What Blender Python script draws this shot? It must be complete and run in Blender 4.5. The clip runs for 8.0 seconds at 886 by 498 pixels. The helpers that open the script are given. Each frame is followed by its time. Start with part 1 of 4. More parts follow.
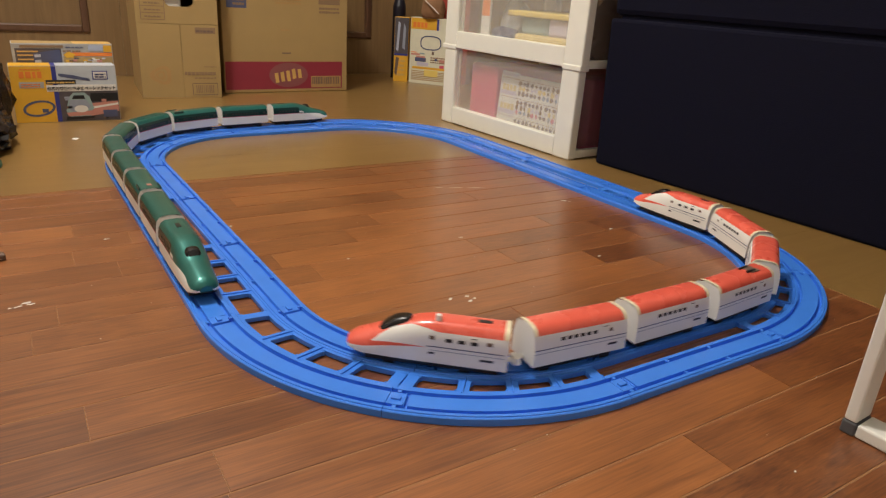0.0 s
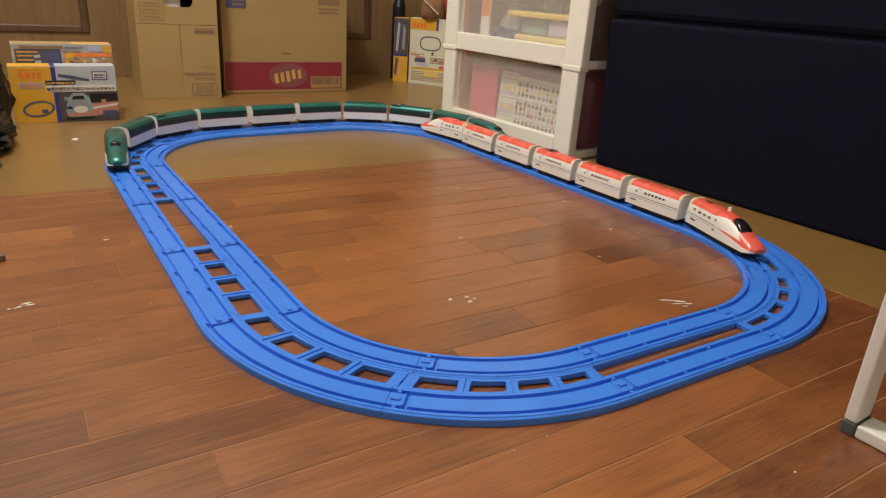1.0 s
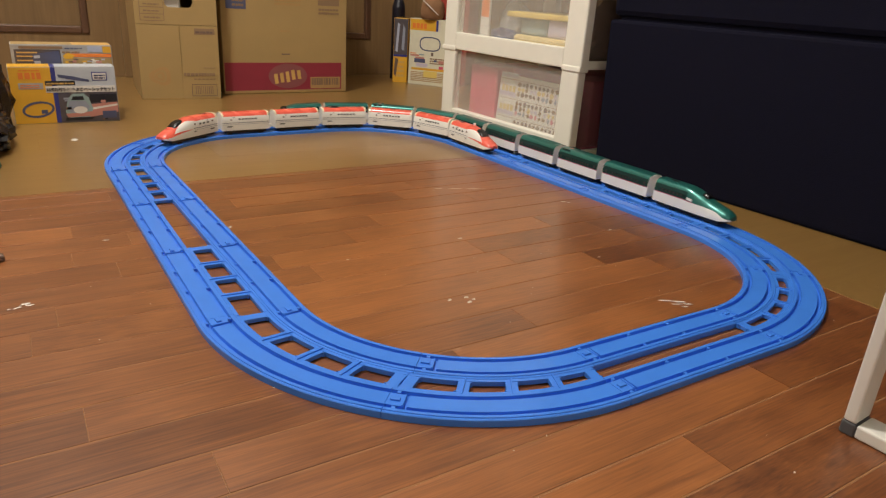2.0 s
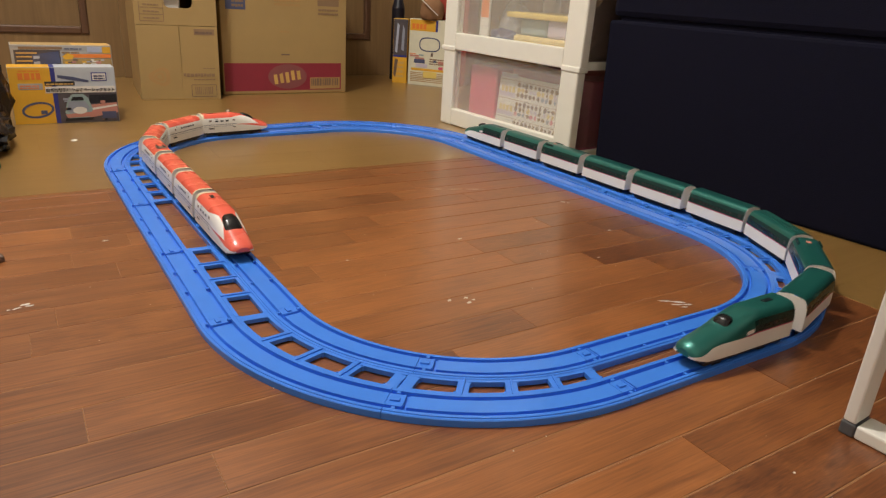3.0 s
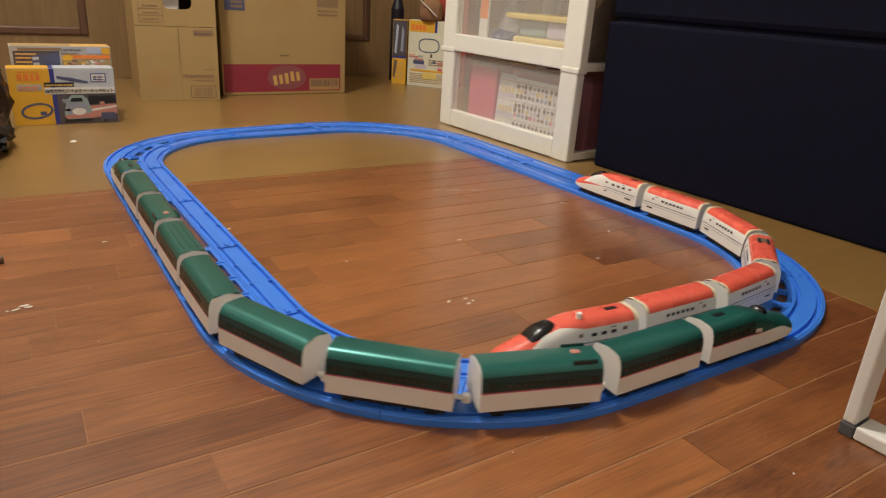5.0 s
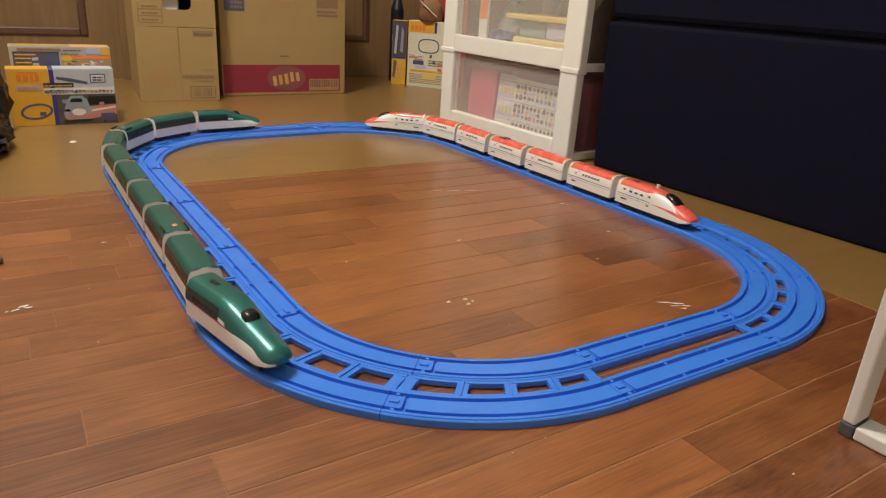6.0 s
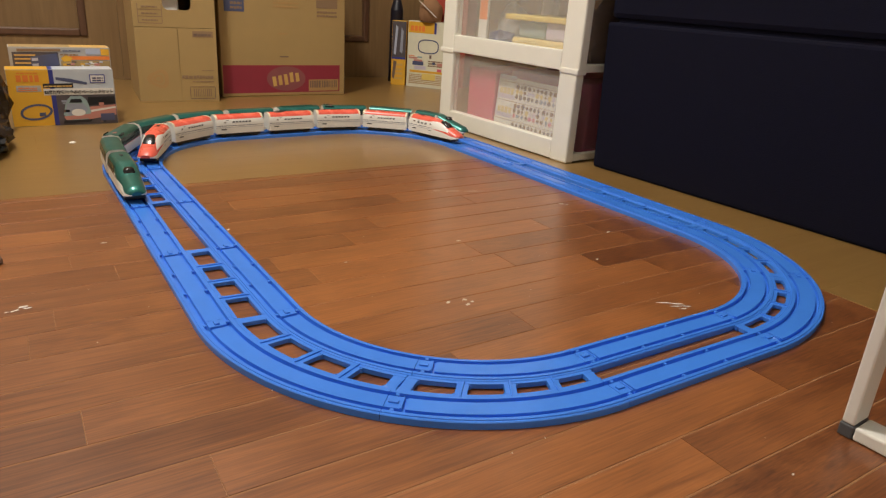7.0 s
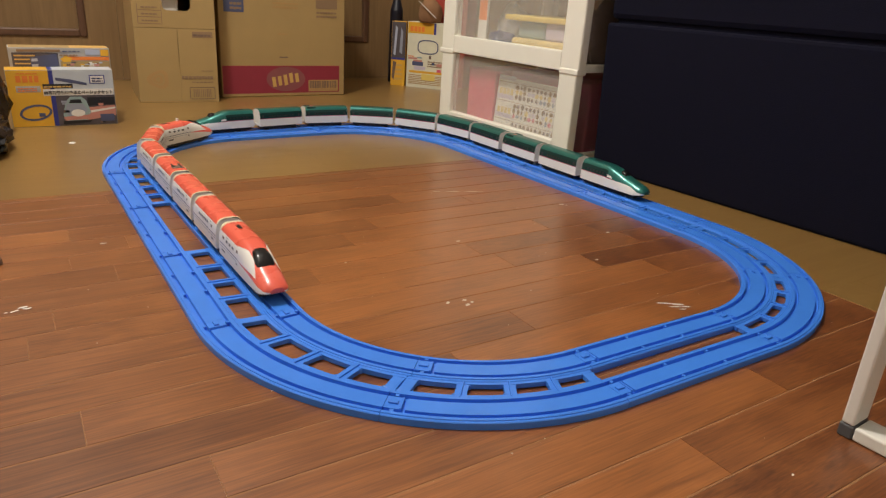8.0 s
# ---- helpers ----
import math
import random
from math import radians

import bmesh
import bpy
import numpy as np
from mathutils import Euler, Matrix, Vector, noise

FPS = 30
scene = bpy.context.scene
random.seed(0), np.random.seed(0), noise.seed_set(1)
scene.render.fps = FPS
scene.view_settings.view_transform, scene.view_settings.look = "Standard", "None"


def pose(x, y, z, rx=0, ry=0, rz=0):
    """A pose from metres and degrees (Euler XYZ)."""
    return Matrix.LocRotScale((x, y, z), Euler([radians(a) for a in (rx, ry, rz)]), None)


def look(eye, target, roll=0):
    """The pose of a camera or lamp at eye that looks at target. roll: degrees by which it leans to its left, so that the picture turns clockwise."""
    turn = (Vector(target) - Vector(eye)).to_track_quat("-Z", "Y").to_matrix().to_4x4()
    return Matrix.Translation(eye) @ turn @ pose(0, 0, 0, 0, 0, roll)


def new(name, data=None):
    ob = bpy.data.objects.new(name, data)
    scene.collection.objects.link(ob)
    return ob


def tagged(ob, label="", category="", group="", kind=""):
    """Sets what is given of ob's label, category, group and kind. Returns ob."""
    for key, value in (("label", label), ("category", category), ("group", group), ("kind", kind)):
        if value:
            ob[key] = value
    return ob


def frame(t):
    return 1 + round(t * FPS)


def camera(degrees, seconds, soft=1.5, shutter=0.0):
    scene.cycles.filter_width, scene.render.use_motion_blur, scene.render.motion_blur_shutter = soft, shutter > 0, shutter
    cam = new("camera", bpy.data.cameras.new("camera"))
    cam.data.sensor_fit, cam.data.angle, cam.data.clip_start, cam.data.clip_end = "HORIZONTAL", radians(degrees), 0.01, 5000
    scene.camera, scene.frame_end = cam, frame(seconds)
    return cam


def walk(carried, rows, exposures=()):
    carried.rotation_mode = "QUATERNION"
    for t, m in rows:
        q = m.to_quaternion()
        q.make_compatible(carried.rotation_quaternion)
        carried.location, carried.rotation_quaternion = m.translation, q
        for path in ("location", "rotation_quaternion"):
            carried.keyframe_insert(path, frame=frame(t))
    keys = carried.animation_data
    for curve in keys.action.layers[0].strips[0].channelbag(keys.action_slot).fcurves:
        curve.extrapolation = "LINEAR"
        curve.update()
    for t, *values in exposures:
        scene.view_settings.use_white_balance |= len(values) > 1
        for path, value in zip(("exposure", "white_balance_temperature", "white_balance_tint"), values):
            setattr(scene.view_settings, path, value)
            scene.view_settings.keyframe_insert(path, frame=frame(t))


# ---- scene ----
# The camera stands on a support that sags a little: it only turns.
EYE = Vector((-0.42801, -0.62039, 0.32897))
YAW, PITCH, ROLL = 33.05303, 21.16815, 3.79829


def aim(t):
    """The pose at t seconds, a slow turn to the right and upwards."""
    a = radians(YAW + 0.0267 * (t - 1.5))
    b = radians(PITCH - 0.0422 * (t - 1.5))
    way = Vector((math.sin(a) * math.cos(b), math.cos(a) * math.cos(b), -math.sin(b)))
    return look(EYE, EYE + way, ROLL)


cam = camera(67.155, 8.0, soft=1.25, shutter=0.16)
walk(cam, [(t, aim(t)) for t in (0.0, 2.0, 4.0, 6.0, 8.0)], exposures=[(0.0, 0.0), (8.0, 0.0)])

# ---- light: one warm ceiling lamp of the room, out of view ----
world = bpy.data.worlds.new("night")
world.use_nodes = True
world.node_tree.nodes["Background"].inputs[0].default_value = (0.9, 0.75, 0.55, 1)
world.node_tree.nodes["Background"].inputs[1].default_value = 0.02
scene.world = world
lamp_data = bpy.data.lights.new("ceiling_lamp", "POINT")
lamp_data.shadow_soft_size, lamp_data.energy = 0.12, 120
lamp_data.color = (1.0, 0.95, 0.88)
lamp = new("ceiling_lamp", lamp_data)
lamp.matrix_basis = pose(-0.55, 0.58, 2.0)

# ---- materials ----
def nodes_of(name):
    m = bpy.data.materials.new(name)
    m.use_nodes = True
    nt = m.node_tree
    return m, nt, nt.nodes["Principled BSDF"]


def plain(name, color, rough=0.5, metal=0.0, vary=0.12, scale=30.0, bump=0.0, coat=0.0, spec=0.5):
    """A surface of one colour with fine uneven tone, gloss and relief."""
    m, nt, b = nodes_of(name)
    tc = nt.nodes.new("ShaderNodeTexCoord")
    n1 = nt.nodes.new("ShaderNodeTexNoise")
    n1.inputs["Scale"].default_value, n1.inputs["Detail"].default_value = scale, 6
    nt.links.new(tc.outputs["Object"], n1.inputs["Vector"])
    ramp = nt.nodes.new("ShaderNodeMix")
    ramp.data_type = "RGBA"
    ramp.inputs[6].default_value = (*[c * (1 - vary) for c in color], 1)
    ramp.inputs[7].default_value = (*[min(1, c * (1 + vary)) for c in color], 1)
    nt.links.new(n1.outputs["Fac"], ramp.inputs[0])
    nt.links.new(ramp.outputs[2], b.inputs["Base Color"])
    r = nt.nodes.new("ShaderNodeMapRange")
    r.inputs["To Min"].default_value, r.inputs["To Max"].default_value = max(0.02, rough - 0.1), min(1, rough + 0.1)
    nt.links.new(n1.outputs["Fac"], r.inputs["Value"])
    nt.links.new(r.outputs[0], b.inputs["Roughness"])
    b.inputs["Metallic"].default_value = metal
    b.inputs["Coat Weight"].default_value = coat
    b.inputs["Coat Roughness"].default_value = 0.1
    b.inputs["Specular IOR Level"].default_value = spec
    if bump:
        n2 = nt.nodes.new("ShaderNodeTexNoise")
        n2.inputs["Scale"].default_value = scale * 12
        nt.links.new(tc.outputs["Object"], n2.inputs["Vector"])
        bp = nt.nodes.new("ShaderNodeBump")
        bp.inputs["Strength"].default_value, bp.inputs["Distance"].default_value = bump, 0.001
        nt.links.new(n2.outputs["Fac"], bp.inputs["Height"])
        nt.links.new(bp.outputs[0], b.inputs["Normal"])
    return m


def wood(name, dark, light, along, rough=0.3, coat=0.3, scale=1.0, tones=0.34, fine=False):
    """Varnished wood with grain that runs along 'x' or 'y' or 'z' of the world, each board of its own tone."""
    m, nt, b = nodes_of(name)
    tc = nt.nodes.new("ShaderNodeTexCoord")
    info = nt.nodes.new("ShaderNodeObjectInfo")
    mp = nt.nodes.new("ShaderNodeMapping")
    s = {"x": (2.2, 34, 34), "y": (34, 2.2, 34), "z": (34, 34, 2.2)}[along]
    mp.inputs["Scale"].default_value = [v * scale for v in s]
    off = nt.nodes.new("ShaderNodeVectorMath")
    off.operation = "ADD"
    mul = nt.nodes.new("ShaderNodeMath")
    mul.operation = "MULTIPLY"
    mul.inputs[1].default_value = 37.0
    nt.links.new(info.outputs["Random"], mul.inputs[0])
    nt.links.new(tc.outputs["Object"], off.inputs[0])
    nt.links.new(mul.outputs[0], off.inputs[1])
    nt.links.new(off.outputs[0], mp.inputs["Vector"])
    n1 = nt.nodes.new("ShaderNodeTexNoise")
    n1.inputs["Scale"].default_value, n1.inputs["Detail"].default_value, n1.inputs["Distortion"].default_value = 1.6, 8, 1.2
    nt.links.new(mp.outputs[0], n1.inputs["Vector"])
    n2 = nt.nodes.new("ShaderNodeTexNoise")
    n2.inputs["Scale"].default_value, n2.inputs["Detail"].default_value = 5.0, 4
    nt.links.new(off.outputs[0], n2.inputs["Vector"])
    mix = nt.nodes.new("ShaderNodeMath")
    mix.operation = "MULTIPLY_ADD"
    nt.links.new(n1.outputs["Fac"], mix.inputs[0])
    mix.inputs[1].default_value = 0.45 if fine else 0.75
    tone = nt.nodes.new("ShaderNodeMath")
    tone.operation = "MULTIPLY_ADD"
    nt.links.new(info.outputs["Color" if fine else "Random"], tone.inputs[0])
    tone.inputs[1].default_value = tones
    add = nt.nodes.new("ShaderNodeMath")
    add.operation = "MULTIPLY_ADD"
    nt.links.new(n2.outputs["Fac"], add.inputs[0])
    add.inputs[1].default_value, add.inputs[2].default_value = 0.35, -0.22
    nt.links.new(add.outputs[0], tone.inputs[2])
    nt.links.new(tone.outputs[0], mix.inputs[2])
    if fine:
        mp2 = nt.nodes.new("ShaderNodeMapping")
        mp2.inputs["Scale"].default_value = (11, 520, 100)
        nt.links.new(off.outputs[0], mp2.inputs["Vector"])
        n3 = nt.nodes.new("ShaderNodeTexNoise")
        n3.inputs["Scale"].default_value, n3.inputs["Detail"].default_value, n3.inputs["Distortion"].default_value = 1.0, 5, 0.6
        nt.links.new(mp2.outputs[0], n3.inputs["Vector"])
        deep = nt.nodes.new("ShaderNodeMath")
        deep.operation = "MULTIPLY_ADD"
        nt.links.new(n3.outputs["Fac"], deep.inputs[0])
        deep.inputs[1].default_value = 0.68
        low = nt.nodes.new("ShaderNodeMath")
        low.operation = "SUBTRACT"
        nt.links.new(mix.outputs[0], low.inputs[0])
        low.inputs[1].default_value = 0.17
        nt.links.new(low.outputs[0], deep.inputs[2])
        mix = deep
    ramp = nt.nodes.new("ShaderNodeValToRGB")
    ramp.color_ramp.elements[0].color, ramp.color_ramp.elements[1].color = (*dark, 1), (*light, 1)
    ramp.color_ramp.elements[0].position, ramp.color_ramp.elements[1].position = 0.22, 0.78
    nt.links.new(mix.outputs[0], ramp.inputs[0])
    nt.links.new(ramp.outputs[0], b.inputs["Base Color"])
    r = nt.nodes.new("ShaderNodeMapRange")
    r.inputs["To Min"].default_value, r.inputs["To Max"].default_value = rough - 0.08, rough + 0.14
    nt.links.new(n2.outputs["Fac"], r.inputs["Value"])
    nt.links.new(r.outputs[0], b.inputs["Roughness"])
    b.inputs["Coat Weight"].default_value, b.inputs["Coat Roughness"].default_value = coat, 0.29
    bp = nt.nodes.new("ShaderNodeBump")
    bp.inputs["Strength"].default_value, bp.inputs["Distance"].default_value = 0.12, 0.0006
    nt.links.new(n1.outputs["Fac"], bp.inputs["Height"])
    nt.links.new(bp.outputs[0], b.inputs["Normal"])
    return m


M_DARK = wood("dark_floor", (0.083, 0.0218, 0.0068), (0.362, 0.128, 0.034), "x", rough=0.32, coat=0.75, tones=0.42, fine=True)
M_GOLD = wood("golden_floor", (0.230, 0.126, 0.034), (0.305, 0.182, 0.056), "x", rough=0.30, coat=0.7, tones=0.1)
M_PANEL = wood("door_wood", (0.145, 0.082, 0.030), (0.245, 0.145, 0.060), "z", rough=0.5, coat=0.1)
M_PANEL_DARK = wood("door_moulding", (0.075, 0.032, 0.014), (0.13, 0.06, 0.028), "z", rough=0.45)
M_BLUE = plain("blue_plastic", (0.054, 0.225, 0.80), 0.22, vary=0.08, bump=0.03)
M_GROOVE = plain("groove_filler", (0.30, 0.145, 0.058), 0.7)
M_CREAM = plain("cream_plastic", (0.82, 0.72, 0.50), 0.4, vary=0.05)
M_NAVYLINE = plain("navy_line", (0.03, 0.04, 0.12), 0.4)
M_GLASS = plain("black_gloss", (0.010, 0.009, 0.010), 0.22, vary=0.2)
M_CARD = plain("cardboard", (0.385, 0.255, 0.098), 0.8, vary=0.1, scale=14, bump=0.15)
M_INK = plain("grey_ink", (0.16, 0.10, 0.07), 0.7)
M_BLACK = plain("black_plastic", (0.012, 0.012, 0.014), 0.35)
M_WINE = plain("magenta_print", (0.27, 0.024, 0.042), 0.6, bump=0.05)
M_IVORY = plain("ivory_plastic", (0.84, 0.82, 0.72), 0.35, vary=0.04, bump=0.03)
M_WALL = plain("wall_paper", (0.44, 0.42, 0.38), 0.85, bump=0.2)
# paler than the other walls, only to reflect light back into the room
M_BOUNCE = plain("bounce_wall_paper", (0.62, 0.60, 0.56), 0.85, bump=0.2)
M_NAVY = plain("navy_fabric", (0.0045, 0.0045, 0.0135), 0.9, vary=0.3, scale=60, bump=0.5, spec=0.15)
M_RED = plain("coral_red_plastic", (0.80, 0.125, 0.080), 0.28, vary=0.05, coat=0.3)
M_WHITE = plain("white_plastic", (0.82, 0.80, 0.75), 0.35, vary=0.04)
M_GREEN = plain("green_metallic", (0.020, 0.155, 0.132), 0.33, metal=0.45, vary=0.12, coat=0.35)
M_DKGREEN = plain("dark_green_band", (0.008, 0.038, 0.034), 0.25)
M_PINK = plain("pink_stripe", (0.45, 0.06, 0.12), 0.4)
M_YELLOW = plain("yellow_print", (0.72, 0.38, 0.025), 0.5, bump=0.04)
M_PAPER = plain("white_print", (0.72, 0.68, 0.62), 0.5)
M_ORANGE = plain("orange_print", (0.75, 0.20, 0.03), 0.5)

M_INK_PALE = plain("pale_ink", (0.26, 0.16, 0.085), 0.75)
M_INK_FAINT = plain("faint_ink", (0.41, 0.24, 0.088), 0.8)
M_PURPLE = plain("muted_purple_print", (0.25, 0.075, 0.075), 0.6)
M_OCHRE = plain("ochre_print", (0.60, 0.36, 0.10), 0.6)
M_OCHRE_PALE = plain("pale_ochre_plastic", (0.68, 0.52, 0.22), 0.5)
M_YELLOW_SOFT = plain("soft_yellow_plastic", (0.75, 0.56, 0.14), 0.45)
M_SLATE = plain("slate_print", (0.075, 0.085, 0.16), 0.5)
M_SLATE_PALE = plain("pale_slate_plastic", (0.28, 0.30, 0.36), 0.5)
M_BLUEPRINT = plain("blue_print", (0.03, 0.035, 0.22), 0.5)
M_TEALPRINT = plain("teal_print", (0.27, 0.36, 0.35), 0.45)
M_SALMON = plain("salmon_print", (0.52, 0.22, 0.17), 0.5)
M_LILAC = plain("lilac_print", (0.56, 0.50, 0.58), 0.5)
M_PINKBOX = plain("pink_card", (0.62, 0.10, 0.16), 0.5)
M_WINEBOX = plain("wine_card", (0.46, 0.080, 0.150), 0.5)
M_REDBOX = plain("red_card", (0.36, 0.045, 0.025), 0.5)
M_BROWNCLOTH = plain("brown_cloth", (0.26, 0.13, 0.06), 0.9, bump=0.4)
M_BAG = plain("black_bag_plastic", (0.007, 0.006, 0.008), 0.16, vary=0.3)
M_BAG_BROWN = plain("brown_bag_plastic", (0.026, 0.014, 0.010), 0.25, vary=0.3)
M_FRAME = plain("white_painted_steel", (0.76, 0.74, 0.68), 0.35, vary=0.03)
# white print; the weaker light at the far left is put into its grey
M_BOXWHITE = plain("greyed_white_print", (0.38, 0.365, 0.345), 0.5, vary=0.2, scale=60)
M_CREAMPRINT = plain("cream_white_print", (0.70, 0.66, 0.50), 0.5, vary=0.1, scale=60)
M_SKYPRINT = plain("pale_sky_print", (0.50, 0.53, 0.56), 0.45, vary=0.12, scale=40)
M_PHOTO = plain("dark_photo_print", (0.085, 0.070, 0.075), 0.4, vary=0.35, scale=70)
M_SILVER = plain("silver_print", (0.42, 0.45, 0.55), 0.3, vary=0.2)
M_PINKFILM = plain("pale_pink_film", (0.45, 0.33, 0.30), 0.2, vary=0.3)
M_STICKERPINK = plain("rose_print", (0.62, 0.22, 0.26), 0.5)
M_BROWNPRINT = plain("brown_print", (0.22, 0.15, 0.12), 0.5)
# nearly black: shadow on the door is put into this colour
M_SHADEBLUE = plain("shade_dark_blue", (0.008, 0.007, 0.014), 0.4)
M_CAP = plain("grey_plastic_cap", (0.085, 0.085, 0.09), 0.5)


def clear(name, color, alpha, rough):
    m, nt, b = nodes_of(name)
    b.inputs["Base Color"].default_value = (*color, 1)
    b.inputs["Alpha"].default_value = alpha
    b.inputs["Roughness"].default_value = rough
    return m


M_CLEAR = clear("milky_clear_plastic", (0.80, 0.76, 0.66), 0.20, 0.25)
M_SMOKE = clear("smoky_clear_plastic", (0.45, 0.38, 0.34), 0.16, 0.3)


# ---- mesh helpers ----
def part(name, bm, material, parent=None, label=""):
    me = bpy.data.meshes.new(name)
    bm.normal_update()
    bm.to_mesh(me)
    bm.free()
    me.materials.append(material)
    ob = new(name, me)
    if parent is not None:
        ob.parent = parent
    if label:
        ob["label"] = label
    return ob


def thing(name, label, category, m=None, group="", kind=""):
    ob = new(name)
    ob.empty_display_size = 0.02
    if m is not None:
        ob.matrix_basis = m
    return tagged(ob, label, category, group, kind)


def box(bm, lo, hi, bevel=0.0, m=None):
    c = [(a + b) / 2 for a, b in zip(lo, hi)]
    s = [b - a for a, b in zip(lo, hi)]
    r = bmesh.ops.create_cube(bm, size=1.0, matrix=Matrix.Translation(c) @ Matrix.Diagonal((*s, 1)))
    vs = r["verts"]
    if bevel:
        es = list({e for v in vs for e in v.link_edges})
        out = bmesh.ops.bevel(bm, geom=es, offset=bevel, segments=2, affect="EDGES", profile=0.5)
        vs = list({v for f in out["faces"] for v in f.verts} | {v for v in vs if v.is_valid})
    if m is not None:
        bmesh.ops.transform(bm, matrix=m, verts=vs)
    return vs


def block(name, lo, hi, material, parent=None, bevel=0.0, label="", m=None):
    bm = bmesh.new()
    box(bm, lo, hi, bevel, m)
    return part(name, bm, material, parent, label)


def smooth(ob, angle=40):
    for p in ob.data.polygons:
        p.use_smooth = True
    ob.data.set_sharp_from_angle(angle=radians(angle))
    return ob


# ---- the oval: four corner centres, in metres ----
R_IN, R_OUT, RAIL_W, RAIL_H = 0.2224, 0.2824, 0.0382, 0.0075
CORNERS_IN = [Vector(c) for c in ((0.0032, 0.0029), (0.2143, 0.0006), (0.1938, 0.6468), (-0.0141, 0.6378))]
CORNERS_OUT = [Vector(c) for c in ((-0.0073, 0.0062), (0.2136, 0.0043), (0.1908, 0.6505), (-0.0160, 0.6287))]


def oval(r, CORNERS):
    """Pieces of the closed path of radius r, anticlockwise from the near-left corner: (length, point and heading at a distance)."""
    pieces, n = [], 4
    head = [(CORNERS[(i + 1) % n] - CORNERS[i]) for i in range(n)]
    ang = [math.atan2(h.y, h.x) for h in head]
    for i in range(n):
        a0, a1 = ang[i - 1] - math.pi / 2, ang[i] - math.pi / 2
        while a1 < a0:
            a1 += 2 * math.pi
        while a1 - a0 > 2 * math.pi:
            a1 -= 2 * math.pi
        pieces.append(("arc", CORNERS[i], a0, a1, r * (a1 - a0)))
        out = Vector((math.cos(a1), math.sin(a1))) * r
        pieces.append(("line", CORNERS[i] + out, head[i].normalized(), None, head[i].length))
    return pieces


def on_oval(pieces, s):
    s %= sum(p[4] for p in pieces)
    for kind, a, b, c, ln in pieces:
        if s <= ln:
            if kind == "line":
                q = a + b * s
                return q, b
            ang = b + (c - b) * s / ln
            return a + Vector((math.cos(ang), math.sin(ang))) * (ln / (c - b)), Vector((-math.sin(ang), math.cos(ang)))
        s -= ln
    return on_oval(pieces, 0)


PATH_IN, PATH_OUT = oval(R_IN, CORNERS_IN), oval(R_OUT, CORNERS_OUT)

# ---- structure ----
def slab(name, lo, hi, material, label=""):
    return tagged(block(name, lo, hi, material), label, "", "", "structure")


slab("wall_north", (-1.8, 1.95, -0.06), (2.4, 2.05, 2.4), M_WALL, "papered back wall")
# unseen wall behind the camera, made pale as a reflector for south-facing sides
slab("wall_south", (-1.7, -1.6, -0.06), (2.4, -1.5, 2.4), M_BOUNCE, "plain unseen papered wall")
slab("wall_west", (-1.8, -1.6, -0.06), (-1.7, 2.05, 2.4), M_WALL, "plain unseen papered wall")
slab("wall_east", (2.4, -1.6, -0.06), (2.5, 2.05, 2.4), M_WALL, "plain unseen papered wall")
slab("ceiling", (-1.8, -1.6, 2.4), (2.5, 2.05, 2.5), M_WALL, "plain pale ceiling")

# ---- floor boards ----
BOARD, FIRST = 0.0505, -0.3955
DARK_END, DARK_TOP = 0.425, FIRST + BOARD * 18 + 0.018
# each row of dark boards: the tone of a board (0 dark, 1 pale), the x of its end, the next tone, and so on;
# beside their own stain the tones hold painted light: paler mid-floor, darker far left and right
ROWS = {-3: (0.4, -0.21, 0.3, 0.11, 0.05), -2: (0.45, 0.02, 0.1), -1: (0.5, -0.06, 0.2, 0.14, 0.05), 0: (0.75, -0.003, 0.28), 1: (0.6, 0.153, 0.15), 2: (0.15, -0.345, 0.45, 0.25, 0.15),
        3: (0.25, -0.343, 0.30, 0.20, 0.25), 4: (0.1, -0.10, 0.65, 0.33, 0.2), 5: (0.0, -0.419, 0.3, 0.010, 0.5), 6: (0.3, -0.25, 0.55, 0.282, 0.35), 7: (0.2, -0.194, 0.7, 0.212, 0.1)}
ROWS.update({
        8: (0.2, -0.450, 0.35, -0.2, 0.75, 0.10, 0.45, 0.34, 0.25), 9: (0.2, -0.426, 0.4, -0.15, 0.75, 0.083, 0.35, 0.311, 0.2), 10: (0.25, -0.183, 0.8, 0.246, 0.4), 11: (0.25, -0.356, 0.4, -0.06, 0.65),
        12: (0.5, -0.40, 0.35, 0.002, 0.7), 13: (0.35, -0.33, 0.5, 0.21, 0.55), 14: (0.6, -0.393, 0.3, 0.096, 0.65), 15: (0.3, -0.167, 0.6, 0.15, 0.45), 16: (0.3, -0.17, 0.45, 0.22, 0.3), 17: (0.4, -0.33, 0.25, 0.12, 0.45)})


def board_mesh(w, material, eased=True):
    """One board, 1 m long, with eased edges; scaled along its length."""
    bm = bmesh.new()
    box(bm, (0, 0, -0.011), (1, w, 0.0))
    top = [] if not eased else [e for e in bm.edges if all(v.co.z > -0.001 for v in e.verts)]
    if top:
        bmesh.ops.bevel(bm, geom=top, offset=0.0003, segments=1, affect="EDGES")
    me = bpy.data.meshes.new("board")
    bm.to_mesh(me)
    bm.free()
    me.materials.append(material)
    return me


